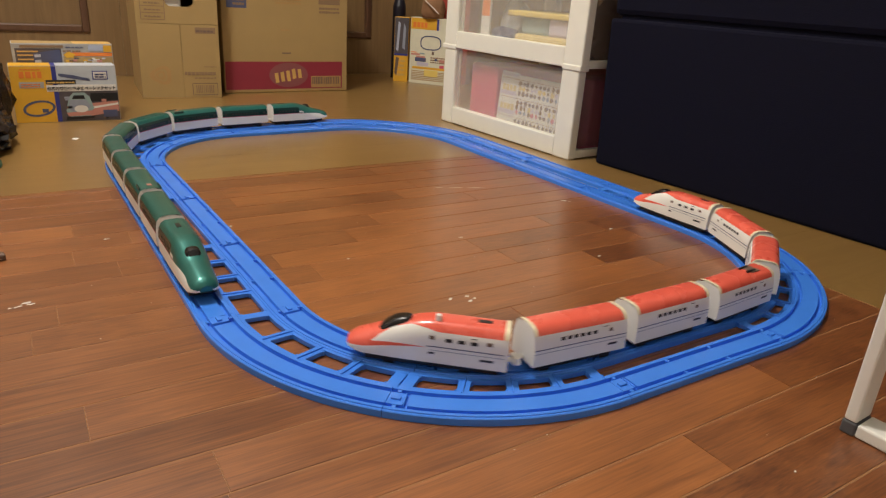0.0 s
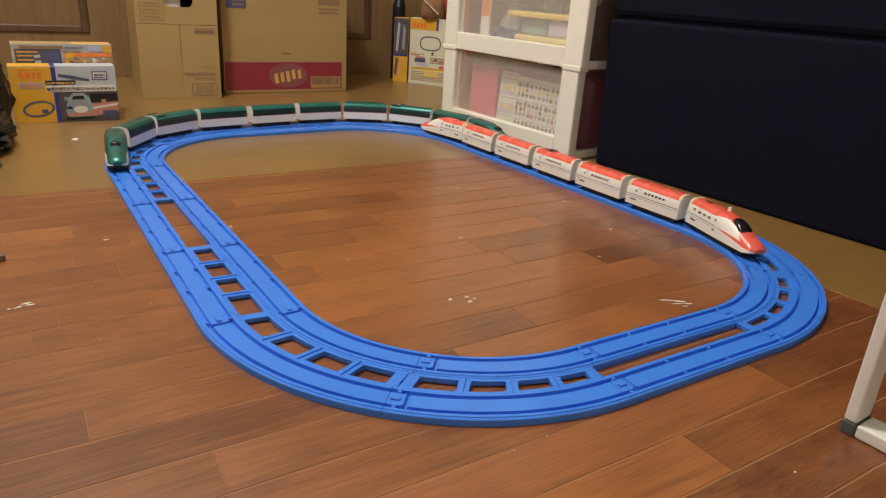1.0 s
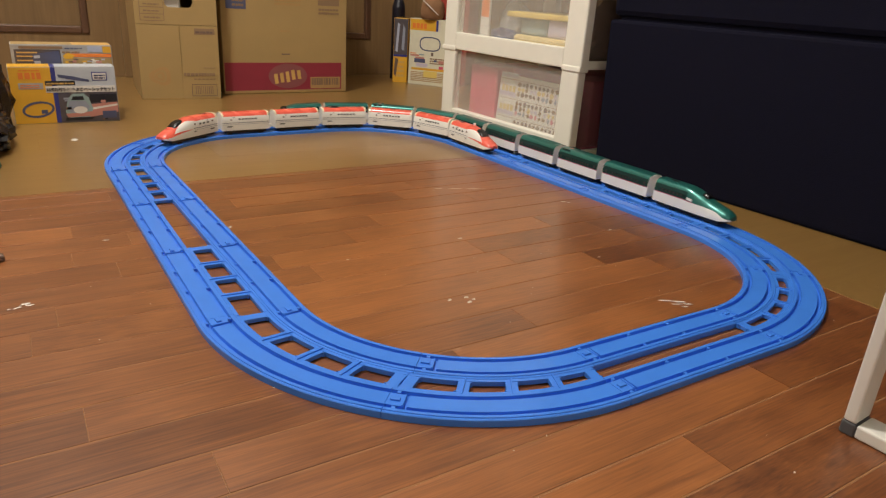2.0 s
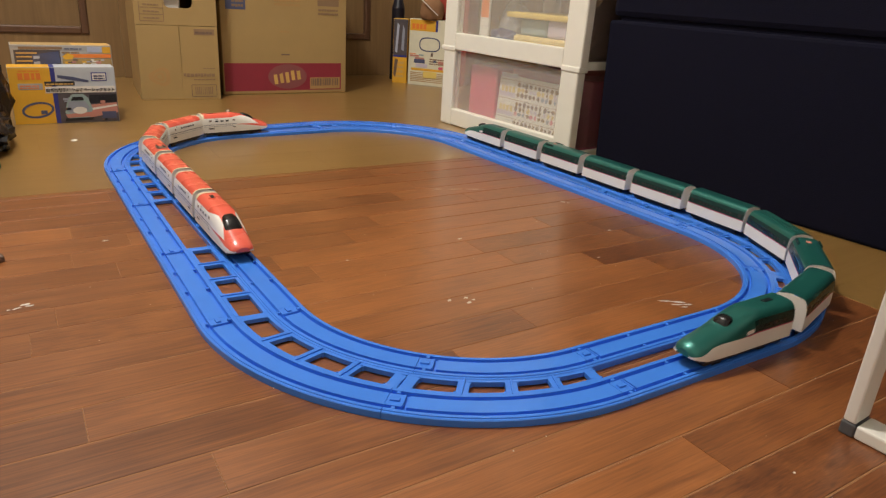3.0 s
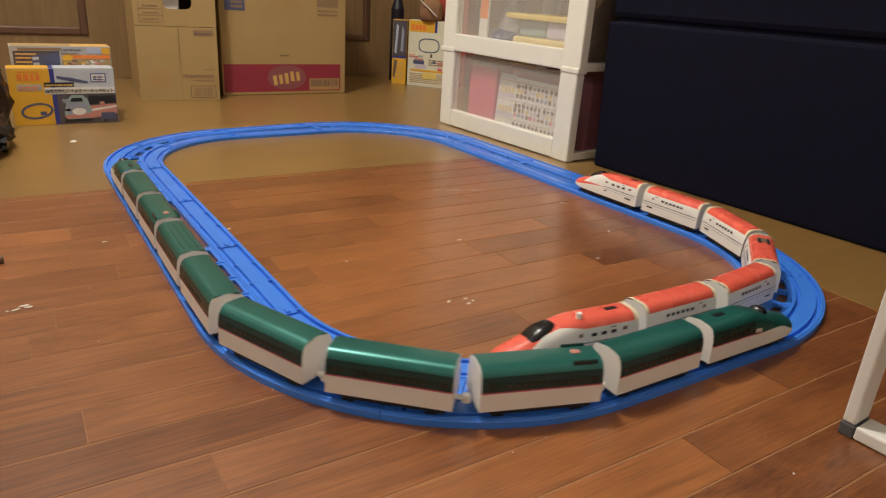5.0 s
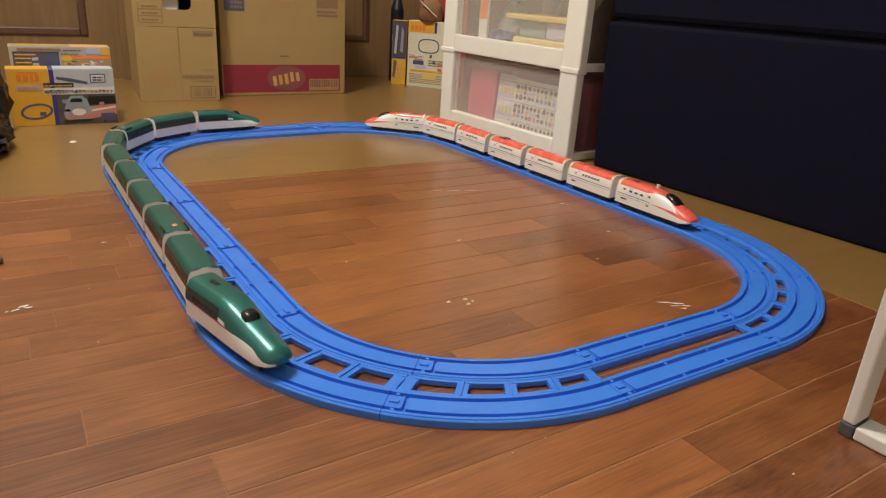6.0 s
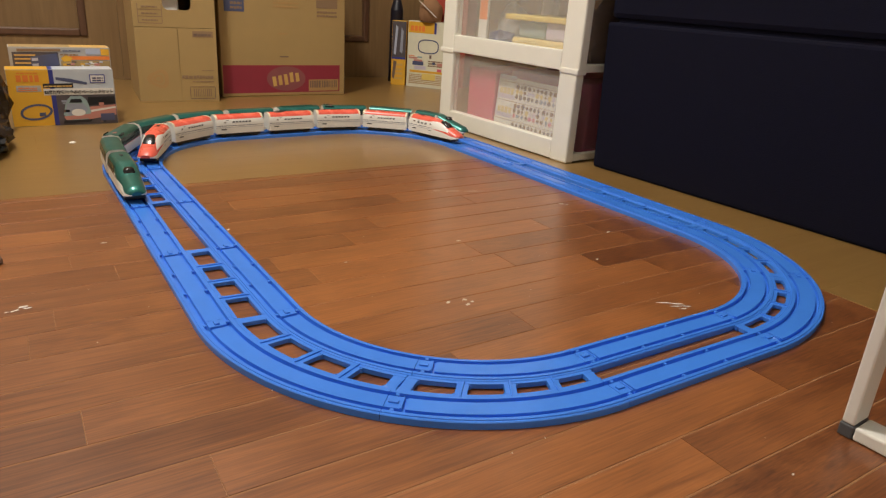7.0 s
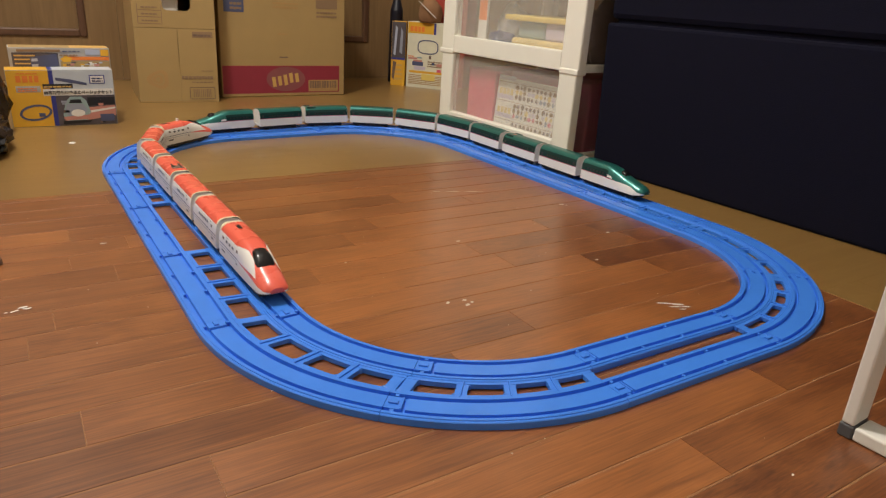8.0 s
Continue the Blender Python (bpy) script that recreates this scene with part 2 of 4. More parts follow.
def boards(floor, rows, x0, x1, y0, width, mesh, seed, step=0.62):
    rnd = random.Random(seed)
    for j in rows:
        y = y0 + j * width
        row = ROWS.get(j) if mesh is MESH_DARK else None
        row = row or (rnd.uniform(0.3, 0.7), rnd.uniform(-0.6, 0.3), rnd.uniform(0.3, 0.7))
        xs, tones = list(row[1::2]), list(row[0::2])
        while xs[0] > x0:
            xs.insert(0, xs[0] - step * rnd.uniform(0.8, 1.2))
            tones.insert(0, rnd.uniform(0.3, 0.7))
        while xs[-1] < x1:
            xs.append(xs[-1] + step * rnd.uniform(0.8, 1.2))
            # boards on the right are toned darker, for the light fading there
            tones.append(rnd.uniform(0.1, 0.4))
        xs = [min(max(x, x0), x1) for x in xs]
        for a, b, tone in zip(xs[:-1], xs[1:], tones[1:]):
            if b - a > 0.02:
                ob = new("board", mesh)
                ob.parent = floor
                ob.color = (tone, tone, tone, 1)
                ob.matrix_basis = Matrix.Translation((a + 0.0003, y + (0.0006 if width < 0.1 else 0.0001), rnd.uniform(-0.0002, 0) if width < 0.1 else 0.0)) @ Matrix.Diagonal((b - a - (0.0006 if width < 0.1 else 0.0002), 1, 1, 1))


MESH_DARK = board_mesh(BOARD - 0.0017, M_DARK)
MESH_STRIP = board_mesh(0.0175, M_DARK)
MESH_GOLD = board_mesh(0.1508, M_GOLD, False)
floor = tagged(block("floor", (-1.7, -1.5, -0.06), (2.4, 1.95, -0.0006), M_GROOVE), "worn reddish-brown floorboards beside paler golden ones", "floor", "", "structure")
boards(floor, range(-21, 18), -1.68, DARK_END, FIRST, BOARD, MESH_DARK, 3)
boards(floor, range(18, 19), -1.68, DARK_END, FIRST, BOARD, MESH_STRIP, 4)
boards(floor, range(0, 9), -1.68, 2.38, DARK_TOP + 0.001, 0.151, MESH_GOLD, 5, 0.9)
boards(floor, range(-13, 0), DARK_END + 0.002, 2.38, DARK_TOP + 0.001, 0.151, MESH_GOLD, 6, 0.9)


# ---- doors in the back wall ----
def panel_door(name, x0, x1, px0, px1, label):
    d = thing(name, label, "door", pose(0, 1.83, 0), "", "structure")
    pz0, pz1, zt = 0.134, 0.95, 2.0
    bm = bmesh.new()
    for lo, hi in (((x0, 0, 0.0005), (px0, 0.035, zt)), ((px1, 0, 0.0005), (x1, 0.035, zt)), ((px0, 0, 0.0005), (px1, 0.035, pz0)),
                   ((px0, 0, pz1), (px1, 0.035, pz1 + 0.12)), ((px0, 0, zt - 0.12), (px1, 0.035, zt))):
        box(bm, lo, hi)
    part("stile", bm, M_PANEL, d)
    lower = block("panel", (px0, 0.016, pz0), (px1, 0.03, pz1), M_PANEL, d)
    block("upper_panel", (px0, 0.016, pz1 + 0.12), (px1, 0.03, zt - 0.12), M_PANEL, d)
    for nm, lo, hi in (("moulding", (px0, -0.006, pz0), (px0 + 0.022, 0.016, pz1)), ("moulding", (px1 - 0.022, -0.006, pz0), (px1, 0.016, pz1)),
                       ("moulding", (px0 + 0.022, -0.006, pz0), (px1 - 0.022, 0.016, pz0 + 0.022)), ("moulding", (px0 + 0.022, -0.006, pz1 - 0.022), (px1 - 0.022, 0.016, pz1))):
        block(nm, lo, hi, M_PANEL_DARK, lower, 0.004, "dark brown panel moulding")
    return d


panel_door("door_1", -0.95, -0.102, -0.83, -0.207, "closed brown wooden door with a framed lower panel")
panel_door("door_2", -0.092, 0.88, 0.05, 0.765, "closed brown wooden door with a framed lower panel")
tagged(block("door_frame", (-0.118, 1.818, 0.0), (-0.078, 1.829, 2.0), M_PANEL, None, 0.002), "brown wooden strip between the doors", "", "", "structure")
tagged(block("wall_panel", (0.886, 1.826, 0), (2.4, 1.865, 2.0), M_PANEL), "plain brown wood panelling on the back wall", "", "", "structure")
tagged(block("wall_panel", (-1.7, 1.826, 0), (-0.956, 1.865, 2.0), M_PANEL), "plain brown wood panelling on the back wall", "", "", "structure")
block("lintel", (-1.7, 1.835, 2.0), (2.4, 1.95, 2.4), M_WALL)
tagged(bpy.data.objects["lintel"], "papered wall above the doors", "", "", "structure")


# ---- the blue toy railway ----
def rail_mesh(pieces, s0, s1, slots=()):
    """A length of rail along a path: rims, two wheel grooves, a middle strip with a slot near its ends."""
    bm = bmesh.new()
    w, h, g = RAIL_W / 2, RAIL_H, 0.0040
    half = [(w, 0.0), (w, h - 0.0014), (w - 0.0008, h - 0.0006), (0.0168, h - 0.0006), (0.0164, h + 0.0004), (0.0133, h + 0.0004), (0.0129, h - g), (0.0089, h - g), (0.0086, h)]
    full = [(-u, z) for u, z in half] + list(reversed(half))
    low = [(u, (h - 0.0028) if abs(u) < 0.0087 else z) for u, z in full]
    marks = [(s0, full), (s1, full)]
    n = max(2, int((s1 - s0) / 0.0085))
    marks += [(s0 + (s1 - s0) * k / n, None) for k in range(1, n)]
    for a, b in slots:
        marks += [(a - 0.0001, full), (a, low), (b, low), (b + 0.0001, full)]
    marks.sort(key=lambda q: q[0])
    rows = []
    for s, prof in marks:
        if prof is None:
            if any(a - 0.0005 <= s <= b + 0.0005 for a, b in slots):
                continue
            prof = full
        q, hd = on_oval(pieces, s)
        nrm = Vector((hd.y, -hd.x))
        rows.append([bm.verts.new((*(q + nrm * u), z)) for u, z in prof])
    for a, b in zip(rows[:-1], rows[1:]):
        for j in range(len(full) - 1):
            bm.faces.new((a[j], a[j + 1], b[j + 1], b[j]))
        bm.faces.new((a[-1], a[0], b[0], b[-1]))
    bm.faces.new(rows[0])
    bm.faces.new(list(reversed(rows[-1])))
    bmesh.ops.recalc_face_normals(bm, faces=bm.faces)
    return bm


def marks_on(pieces, s, parent):
    """The small locking tongue and studs at a rail's end, standing on the middle strip."""
    q, hd = on_oval(pieces, s)
    a = math.atan2(hd.y, hd.x)
    bm = bmesh.new()
    m = Matrix.Translation((q.x, q.y, RAIL_H)) @ Matrix.Rotation(a, 4, "Z")
    box(bm, (-0.0050, -0.0024, -0.0005), (0.0034, 0.0024, 0.0018), 0.0004, m)
    box(bm, (0.0066 - 0.0008, -0.0084, -0.0005), (0.0066 + 0.0008, 0.0084, 0.0010), 0.0003, m)
    for y in (-0.0113, 0.0113):
        box(bm, (-0.0018, y - 0.0016, -0.0026), (0.0018, y + 0.0016, 0.0004), 0.0003, m)
    return part("joint_tongue", bm, M_BLUE, parent)


def stretch(k, t0, t1, double, last_tie=True):
    """One moulded piece, or a pair of single straights, over the shares t0 to t1 of the k-th stretch of the oval."""
    curve = PATH_IN[k][0] == "arc"
    made = []
    if double:
        made = [thing("curved_track" if curve else "straight_track", "bright blue plastic double %s toy rail with cross ties" % ("curved" if curve else "straight"), "toy track", None, "toy railway oval")] * 2
    for i, path in enumerate((PATH_IN, PATH_OUT)):
        if not double:
            made.append(thing("straight_track", "bright blue plastic single straight toy rail", "toy track", None, "toy railway oval"))
        base, ln = sum(p[4] for p in path[:k]), path[k][4]
        s0, s1 = base + ln * t0 + 0.0003, base + ln * t1 - 0.0003
        slots = [(s0 + 0.0152, s0 + 0.0178)]
        rail = smooth(part("rail", rail_mesh(path, s0, s1, slots), M_BLUE, made[i]), 35)
        marks_on(path, s0 + 0.0075, rail)
        for f in () if curve else (0.36, 0.64):
            q, hd = on_oval(path, s0 + (s1 - s0) * f)
            nrm = Vector((hd.y, -hd.x))
            for side in (-1, 1):
                c = q + nrm * 0.0113 * side
                block("stop", (c.x - 0.0016, c.y - 0.0016, RAIL_H - 0.0024), (c.x + 0.0016, c.y + 0.0016, RAIL_H + 0.0003), M_BLUE, rail)
    if double:
        web(made[0], k, t0, t1, (0.030, 0.285, 0.52, 0.75) + ((0.970,) if last_tie else ()))


def web(parent, k, t0, t1, shares):
    """The moulded plate between the two rails of a double piece: a flange along each rail, ties with a thin rib, open between."""
    e, lip, z0, z1 = RAIL_W / 2 - 0.0004, 0.0042, 0.0012, RAIL_H - 0.0015
    ends = []
    for path in (PATH_IN, PATH_OUT):
        base, ln = sum(p[4] for p in path[:k]), path[k][4]
        ends.append((base + ln * t0 + 0.0004, base + ln * t1 - 0.0004))

    def across(f):
        a, b = (on_oval(p, q[0] + (q[1] - q[0]) * f)[0] for p, q in zip((PATH_IN, PATH_OUT), ends))
        d = (b - a).normalized()
        return a + d * e, a + d * (e + lip), b - d * (e + lip), b - d * e

    n = 24
    for i in (0, 2):
        bm, rows = bmesh.new(), []
        for j in range(n + 1):
            q = across(j / n)
            p, r = q[i], q[i + 1]
            rows.append([bm.verts.new((*v, z)) for v, z in ((p, z0), (p, z1), (r, z1), (r, z0))])
        for a, b in zip(rows[:-1], rows[1:]):
            for j in range(4):
                bm.faces.new((a[j], a[(j + 1) % 4], b[(j + 1) % 4], b[j]))
        bm.faces.new(rows[0])
        bm.faces.new(list(reversed(rows[-1])))
        bmesh.ops.recalc_face_normals(bm, faces=bm.faces)
        part("flange", bm, M_BLUE, parent)
    for f in shares:
        _, a, b, _ = across(f)
        d = (b - a).length
        m = Matrix.Translation((a.x, a.y, 0)) @ Matrix.Rotation(math.atan2((b - a).y, (b - a).x), 4, "Z")
        bm = bmesh.new()
        box(bm, (-0.0004, -0.0055, z0), (d + 0.0004, 0.0055, z1 - 0.0001), 0.0004, m)
        if 0.05 < f < 0.95:
            box(bm, (-lip, -0.0008, z1 - 0.001), (d + lip, 0.0008, z1 + 0.0013), 0.0003, m)
        for x, sx in ((0, 1), (d, -1)):
            for sy in (-1, 1):
                c = [bm.verts.new(m @ Vector((px, py, z))) for z in (z0, z1 - 0.0001) for px, py in ((x, sy * 0.005), (x + sx * 0.0022, sy * 0.005), (x, sy * 0.0074))]
                bm.faces.new(c[:3])
                bm.faces.new(c[3:])
                bm.faces.new((c[1], c[2], c[5], c[4]))
        bmesh.ops.recalc_face_normals(bm, faces=bm.faces)
        part("tie", bm, M_BLUE, parent)


for corner, half_way in ((0, 0.52), (2, 0.5), (4, 0.5), (6, 0.5)):
    stretch(corner, 0, half_way, True)
    stretch(corner, half_way, 1, True)
stretch(1, 0, 1, False)
stretch(5, 0, 1, False)
for side in (3, 7):
    stretch(side, 0, 1 / 3, True)
    stretch(side, 1 / 3, 2 / 3, False)
    stretch(side, 2 / 3, 1, True, False)


# ---- cartons and toy boxes by the back wall ----
def bar_print(parent, name, material, u0, u1, z0, z1, proud=0.0005, label=""):
    """A flat printed patch on a front that lies in the plane y = 0 of its thing."""
    return block(name, (u0, -proud, z0), (u1, -0.00005, z1), material, parent, 0.0, label)


def bar_lines(parent, material, u0, u1, z0, z1, n, seed, proud=0.0007, name="print_line", upright=False):
    """Unreadable print: rows of short bars."""
    rnd = random.Random(seed)
    for i in range(n):
        a, b = (z0 + (z1 - z0) * i / n, z0 + (z1 - z0) * (i + 0.62) / n) if not upright else (z0, z1)
        bm = bmesh.new()
        if upright:
            x = u0 + (u1 - u0) * i / n
            box(bm, (x, -proud, a), (x + (u1 - u0) / n * rnd.uniform(0.3, 0.7), -0.0001, b))
        else:
            x = u0
            while x < u1 - 0.002:
                w = min(rnd.uniform(0.006, 0.012), u1 - x)
                box(bm, (x, -proud, a + rnd.uniform(0, 0.15) * (b - a)), (x + w * 0.85, -0.0001, b - rnd.uniform(0, 0.15) * (b - a)))
                x += w
        part(name, bm, material, parent)


def facing(a, b):
    """The pose of a front that runs on the floor from a to b, seen with a at its left."""
    ang = math.degrees(math.atan2(b[1] - a[1], b[0] - a[0]))
    return pose(a[0], a[1], 0, 0, 0, ang), math.hypot(b[0] - a[0], b[1] - a[1])


m, w = facing((-0.139, 1.376), (0.069, 1.362))
carton = thing("cardboard_box", "tall brown cardboard carton with a cut-out hand hole", "box", m)
bm = bmesh.new()
for lo, hi in (((0.0, 0, 0.0), (0.1075, 0.004, 0.1965)), ((0.1085, 0, 0.0), (w, 0.004, 0.1965))):
    box(bm, lo, hi, 0.0008)
part("lower_flap", bm, M_CARD, carton)
block("flap_join", (0.1065, 0.001, 0.0), (0.1095, 0.0045, 0.105), M_CARD, carton)
bm = bmesh.new()
hx0, hx1, hz0, hz1 = 0.075, 0.147, 0.242, 0.272
for lo, hi in (((0, 0, 0.198), (w, 0.004, hz0)), ((0, 0, hz0), (hx0, 0.004, hz1)), ((hx1, 0, hz0), (w, 0.004, hz1)), ((0, 0, hz1), (w, 0.004, 0.46))):
    box(bm, lo, hi)
part("upper_front", bm, M_CARD, carton)
for x, sx in ((hx0, 1), (hx1, -1)):
    bm = bmesh.new()
    vs = [(x, hz0), (x + sx * 0.014, hz0)] + [(x + sx * 0.014 * (1 - math.sin(radians(a))), hz0 + 0.014 * (1 - math.cos(radians(a)))) for a in (18, 36, 54, 72, 90)]
    front, back = [bm.verts.new((u, 0.0, z)) for u, z in vs], [bm.verts.new((u, 0.004, z)) for u, z in vs]
    bm.faces.new(front)
    bm.faces.new(list(reversed(back)))
    for k in range(len(vs)):
        j = (k + 1) % len(vs)
        bm.faces.new((front[k], back[k], back[j], front[j]))
    bmesh.ops.recalc_face_normals(bm, faces=bm.faces)
    part("hole_corner", bm, M_CARD, carton)
for nm, lo, hi in (("side_wall", (0, 0.0042, 0), (0.004, 0.27, 0.46)), ("side_wall", (w - 0.004, 0.0042, 0), (w, 0.27, 0.46)), ("back_wall", (0.004, 0.266, 0), (w - 0.004, 0.27, 0.46)),
                   ("bottom", (0.004, 0.0042, 0), (w - 0.004, 0.266, 0.004)), ("lid", (0.004, 0.0042, 0.456), (w - 0.004, 0.266, 0.46))):
    block(nm, lo, hi, M_CARD, carton)
block("inner_bag", (0.055, 0.012, 0.22), (0.118, 0.05, 0.30), M_PAPER, carton, 0.008, "white packing seen through the hand hole")
bar_print(carton, "print_panel", M_INK_PALE, 0.146, 0.200, 0.174, 0.190)
bar_lines(carton, M_INK, 0.149, 0.197, 0.177, 0.187, 1, 2)
for z in (0.207, 0.224, 0.241):
    bar_print(carton, "print_frame", M_INK_PALE, 0.013, 0.072, z - 0.0009, z + 0.0009)
for u in (0.013, 0.072):
    bar_print(carton, "print_frame", M_INK_PALE, u - 0.0009, u + 0.0009, 0.208, 0.256)
for z in (0.212, 0.229, 0.246):
    bar_lines(carton, M_INK_PALE, 0.022, 0.062, z, z + 0.008, 1, int(z * 1000))
bar_lines(carton, M_INK_PALE, 0.112, 0.198, 0.062, 0.078, 1, 8)
bar_lines(carton, M_INK_PALE, 0.138, 0.198, 0.053, 0.058, 1, 9)
bar_lines(carton, M_INK_PALE, 0.165, 0.198, 0.084, 0.088, 1, 10)
for z in (0.008, 0.040):
    bar_print(carton, "print_frame", M_INK, 0.131, 0.198, z - 0.0008, z + 0.0008)
for u in (0.131, 0.198):
    bar_print(carton, "print_frame", M_INK, u - 0.0008, u + 0.0008, 0.009, 0.039)
bar_lines(carton, M_INK_PALE, 0.140, 0.190, 0.013, 0.035, 10, 12, upright=True)
bm = bmesh.new()
for r0, r1, cx in ((0.016, 0.024, 0.052), (0.006, 0.011, 0.050)):
    ins, outs = [], []
    for k in range(28):
        a = 2 * math.pi * k / 28
        wob = 1 + 0.12 * math.sin(3 * a + cx * 90)
        ins.append(bm.verts.new((cx + r0 * wob * math.cos(a), -0.0004, 0.062 + r0 * wob * math.sin(a))))
        outs.append(bm.verts.new((cx + r1 * wob * math.cos(a) * 1.15, -0.0004, 0.062 + r1 * wob * math.sin(a))))
    for k in range(28):
        bm.faces.new((ins[k], ins[(k + 1) % 28], outs[(k + 1) % 28], outs[k]))
part("faint_stamp", bm, M_INK_FAINT, carton, "faint worn round stamp")

m, w = facing((0.096, 1.430), (0.489, 1.432))
carton = thing("cardboard_box", "large brown drinks carton with a magenta band", "box", m)
bm = bmesh.new()
box(bm, (0, 0, 0), (w, 0.26, 0.48), 0.003)
part("shell", bm, M_CARD, carton)
bar_print(carton, "band", M_WINE, 0.004, w - 0.018, 0.010, 0.092, 0.0004, "magenta printed band")
logo = Matrix.Translation((0.197, 0, 0.052))
bm = bmesh.new()
bmesh.ops.create_circle(bm, cap_ends=True, segments=36, radius=1.0, matrix=logo @ Matrix.Translation((0, -0.0007, 0)) @ Matrix.Rotation(radians(90), 4, "X") @ Matrix.Diagonal((0.062, 0.037, 1, 1)))
part("logo_shape", bm, M_PURPLE, carton, "muted purple logo blot")
rnd = random.Random(4)
for i in range(5):
    x = -0.044 + i * 0.0185
    block("logo_bar", (x, -0.0012, -0.016 + rnd.uniform(-0.003, 0.003)), (x + 0.011, -0.0008, 0.014 + rnd.uniform(-0.003, 0.003)), M_OCHRE, carton, 0.0, "", logo @ Matrix.Rotation(radians(-8), 4, "Y"))
bar_print(carton, "print_panel", M_INK_FAINT, w - 0.123, w - 0.022, 0.013, 0.048, 0.0008)
bar_lines(carton, M_INK, w - 0.119, w - 0.026, 0.023, 0.045, 16, 5, 0.0012, upright=True)
bar_print(carton, "print_panel", M_SLATE, 0.016, 0.074, 0.243, 0.290, 0.0006)
bar_lines(carton, M_INK_PALE, 0.034, 0.068, 0.250, 0.275, 2, 6, 0.0010)
bar_print(carton, "print_panel", M_INK_PALE, 0.296, 0.366, 0.262, 0.300, 0.0006)
bar_lines(carton, M_INK_PALE, 0.298, 0.366, 0.236, 0.258, 2, 7)
bar_lines(carton, M_INK_FAINT, 0.160, 0.240, 0.258, 0.280, 2, 21)
bar_lines(carton, M_INK_FAINT, 0.175, 0.205, 0.182, 0.190, 1, 22)
bar_print(carton, "scuff", M_INK, 0.178, 0.205, 0.1155, 0.119, 0.0006)

m, w = facing((-0.440, 1.090), (-0.233, 1.090))
toy_box = thing("toy_box", "yellow and white toy railway set box with a green train picture", "box", m)
bm = bmesh.new()
box(bm, (0, 0, 0), (w, 0.055, 0.122), 0.001)
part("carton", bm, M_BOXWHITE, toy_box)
bar_print(toy_box, "yellow_panel", M_YELLOW, 0.001, 0.079, 0.001, 0.121)
for nm, mat, u0, u1 in (("yellow_top", M_YELLOW, 0.001, 0.079), ("blue_top", M_BLUEPRINT, 0.079, 0.088), ("sky_top", M_SKYPRINT, 0.088, w - 0.001)):
    block(nm, (u0, 0.0005, 0.1219), (u1, 0.0545, 0.1224), mat, toy_box)
bar_print(toy_box, "blue_spine", M_BLUEPRINT, 0.079, 0.088, 0.001, 0.121)
for u0, u1 in ((0.018, 0.027), (0.030, 0.040), (0.043, 0.049), (0.052, 0.060)):
    bar_print(toy_box, "title_bar", M_ORANGE, u0, u1, 0.096, 0.110, 0.0009)
bar_lines(toy_box, M_ORANGE, 0.020, 0.060, 0.113, 0.117, 1, 3, 0.0009)
bar_print(toy_box, "caption_panel", M_BOXWHITE, 0.016, 0.062, 0.075, 0.088, 0.0009)
bar_lines(toy_box, M_ORANGE, 0.019, 0.055, 0.077, 0.086, 2, 4, 0.0012)
ring = bmesh.new()
inner, outer = [], []
for k in range(40):
    a = 2 * math.pi * k / 40
    c, s = math.cos(a), math.sin(a)
    inner.append(ring.verts.new((0.047 + 0.026 * c, -0.0009, 0.031 + 0.013 * s + 0.003 * c)))
    outer.append(ring.verts.new((0.047 + 0.031 * c, -0.0009, 0.031 + 0.0175 * s + 0.003 * c)))
for k in range(40):
    ring.faces.new((inner[k], inner[(k + 1) % 40], outer[(k + 1) % 40], outer[k]))
part("track_picture", ring, M_SLATE, toy_box)
bar_print(toy_box, "station_picture", M_SLATE, 0.052, 0.064, 0.022, 0.030, 0.0012)
bar_print(toy_box, "sky_panel", M_SKYPRINT, 0.088, w - 0.001, 0.068, 0.121)
bar_print(toy_box, "train_picture_panel", M_PHOTO, 0.088, w - 0.001, 0.001, 0.068)
bar_print(toy_box, "maker_mark", M_BLUEPRINT, 0.158, 0.189, 0.092, 0.111, 0.0010)
bar_print(toy_box, "maker_mark_field", M_PAPER, 0.160, 0.187, 0.094, 0.109, 0.0012)
bar_lines(toy_box, M_NAVYLINE, 0.163, 0.185, 0.096, 0.107, 2, 9, 0.0015)
bar_print(toy_box, "title_strip", M_BLACK, 0.066, 0.124, 0.083, 0.092, 0.0011)
bar_lines(toy_box, M_OCHRE, 0.068, 0.122, 0.0845, 0.0905, 1, 11, 0.0015)
bar_print(toy_box, "title_panel", M_PAPER, 0.066, w - 0.003, 0.067, 0.081, 0.0010)
words = bpy.data.curves.new("title_text", "FONT")
words.body, words.size, words.extrude, words.offset = "E5系新幹線はやぶさベーシックセット", 0.0080, 0.0002, 0.00032
words.materials.append(M_BLACK)
title = new("title_text", words)
title.parent = toy_box
title.matrix_basis = pose(0.0672, -0.0014, 0.0705, 90, 0, 0)
def patch(parent, name, material, pts, proud):
    """A flat printed shape of any outline on the front."""
    bm = bmesh.new()
    bm.faces.new([bm.verts.new((x, -proud, z)) for x, z in pts])
    return part(name, bm, material, parent)


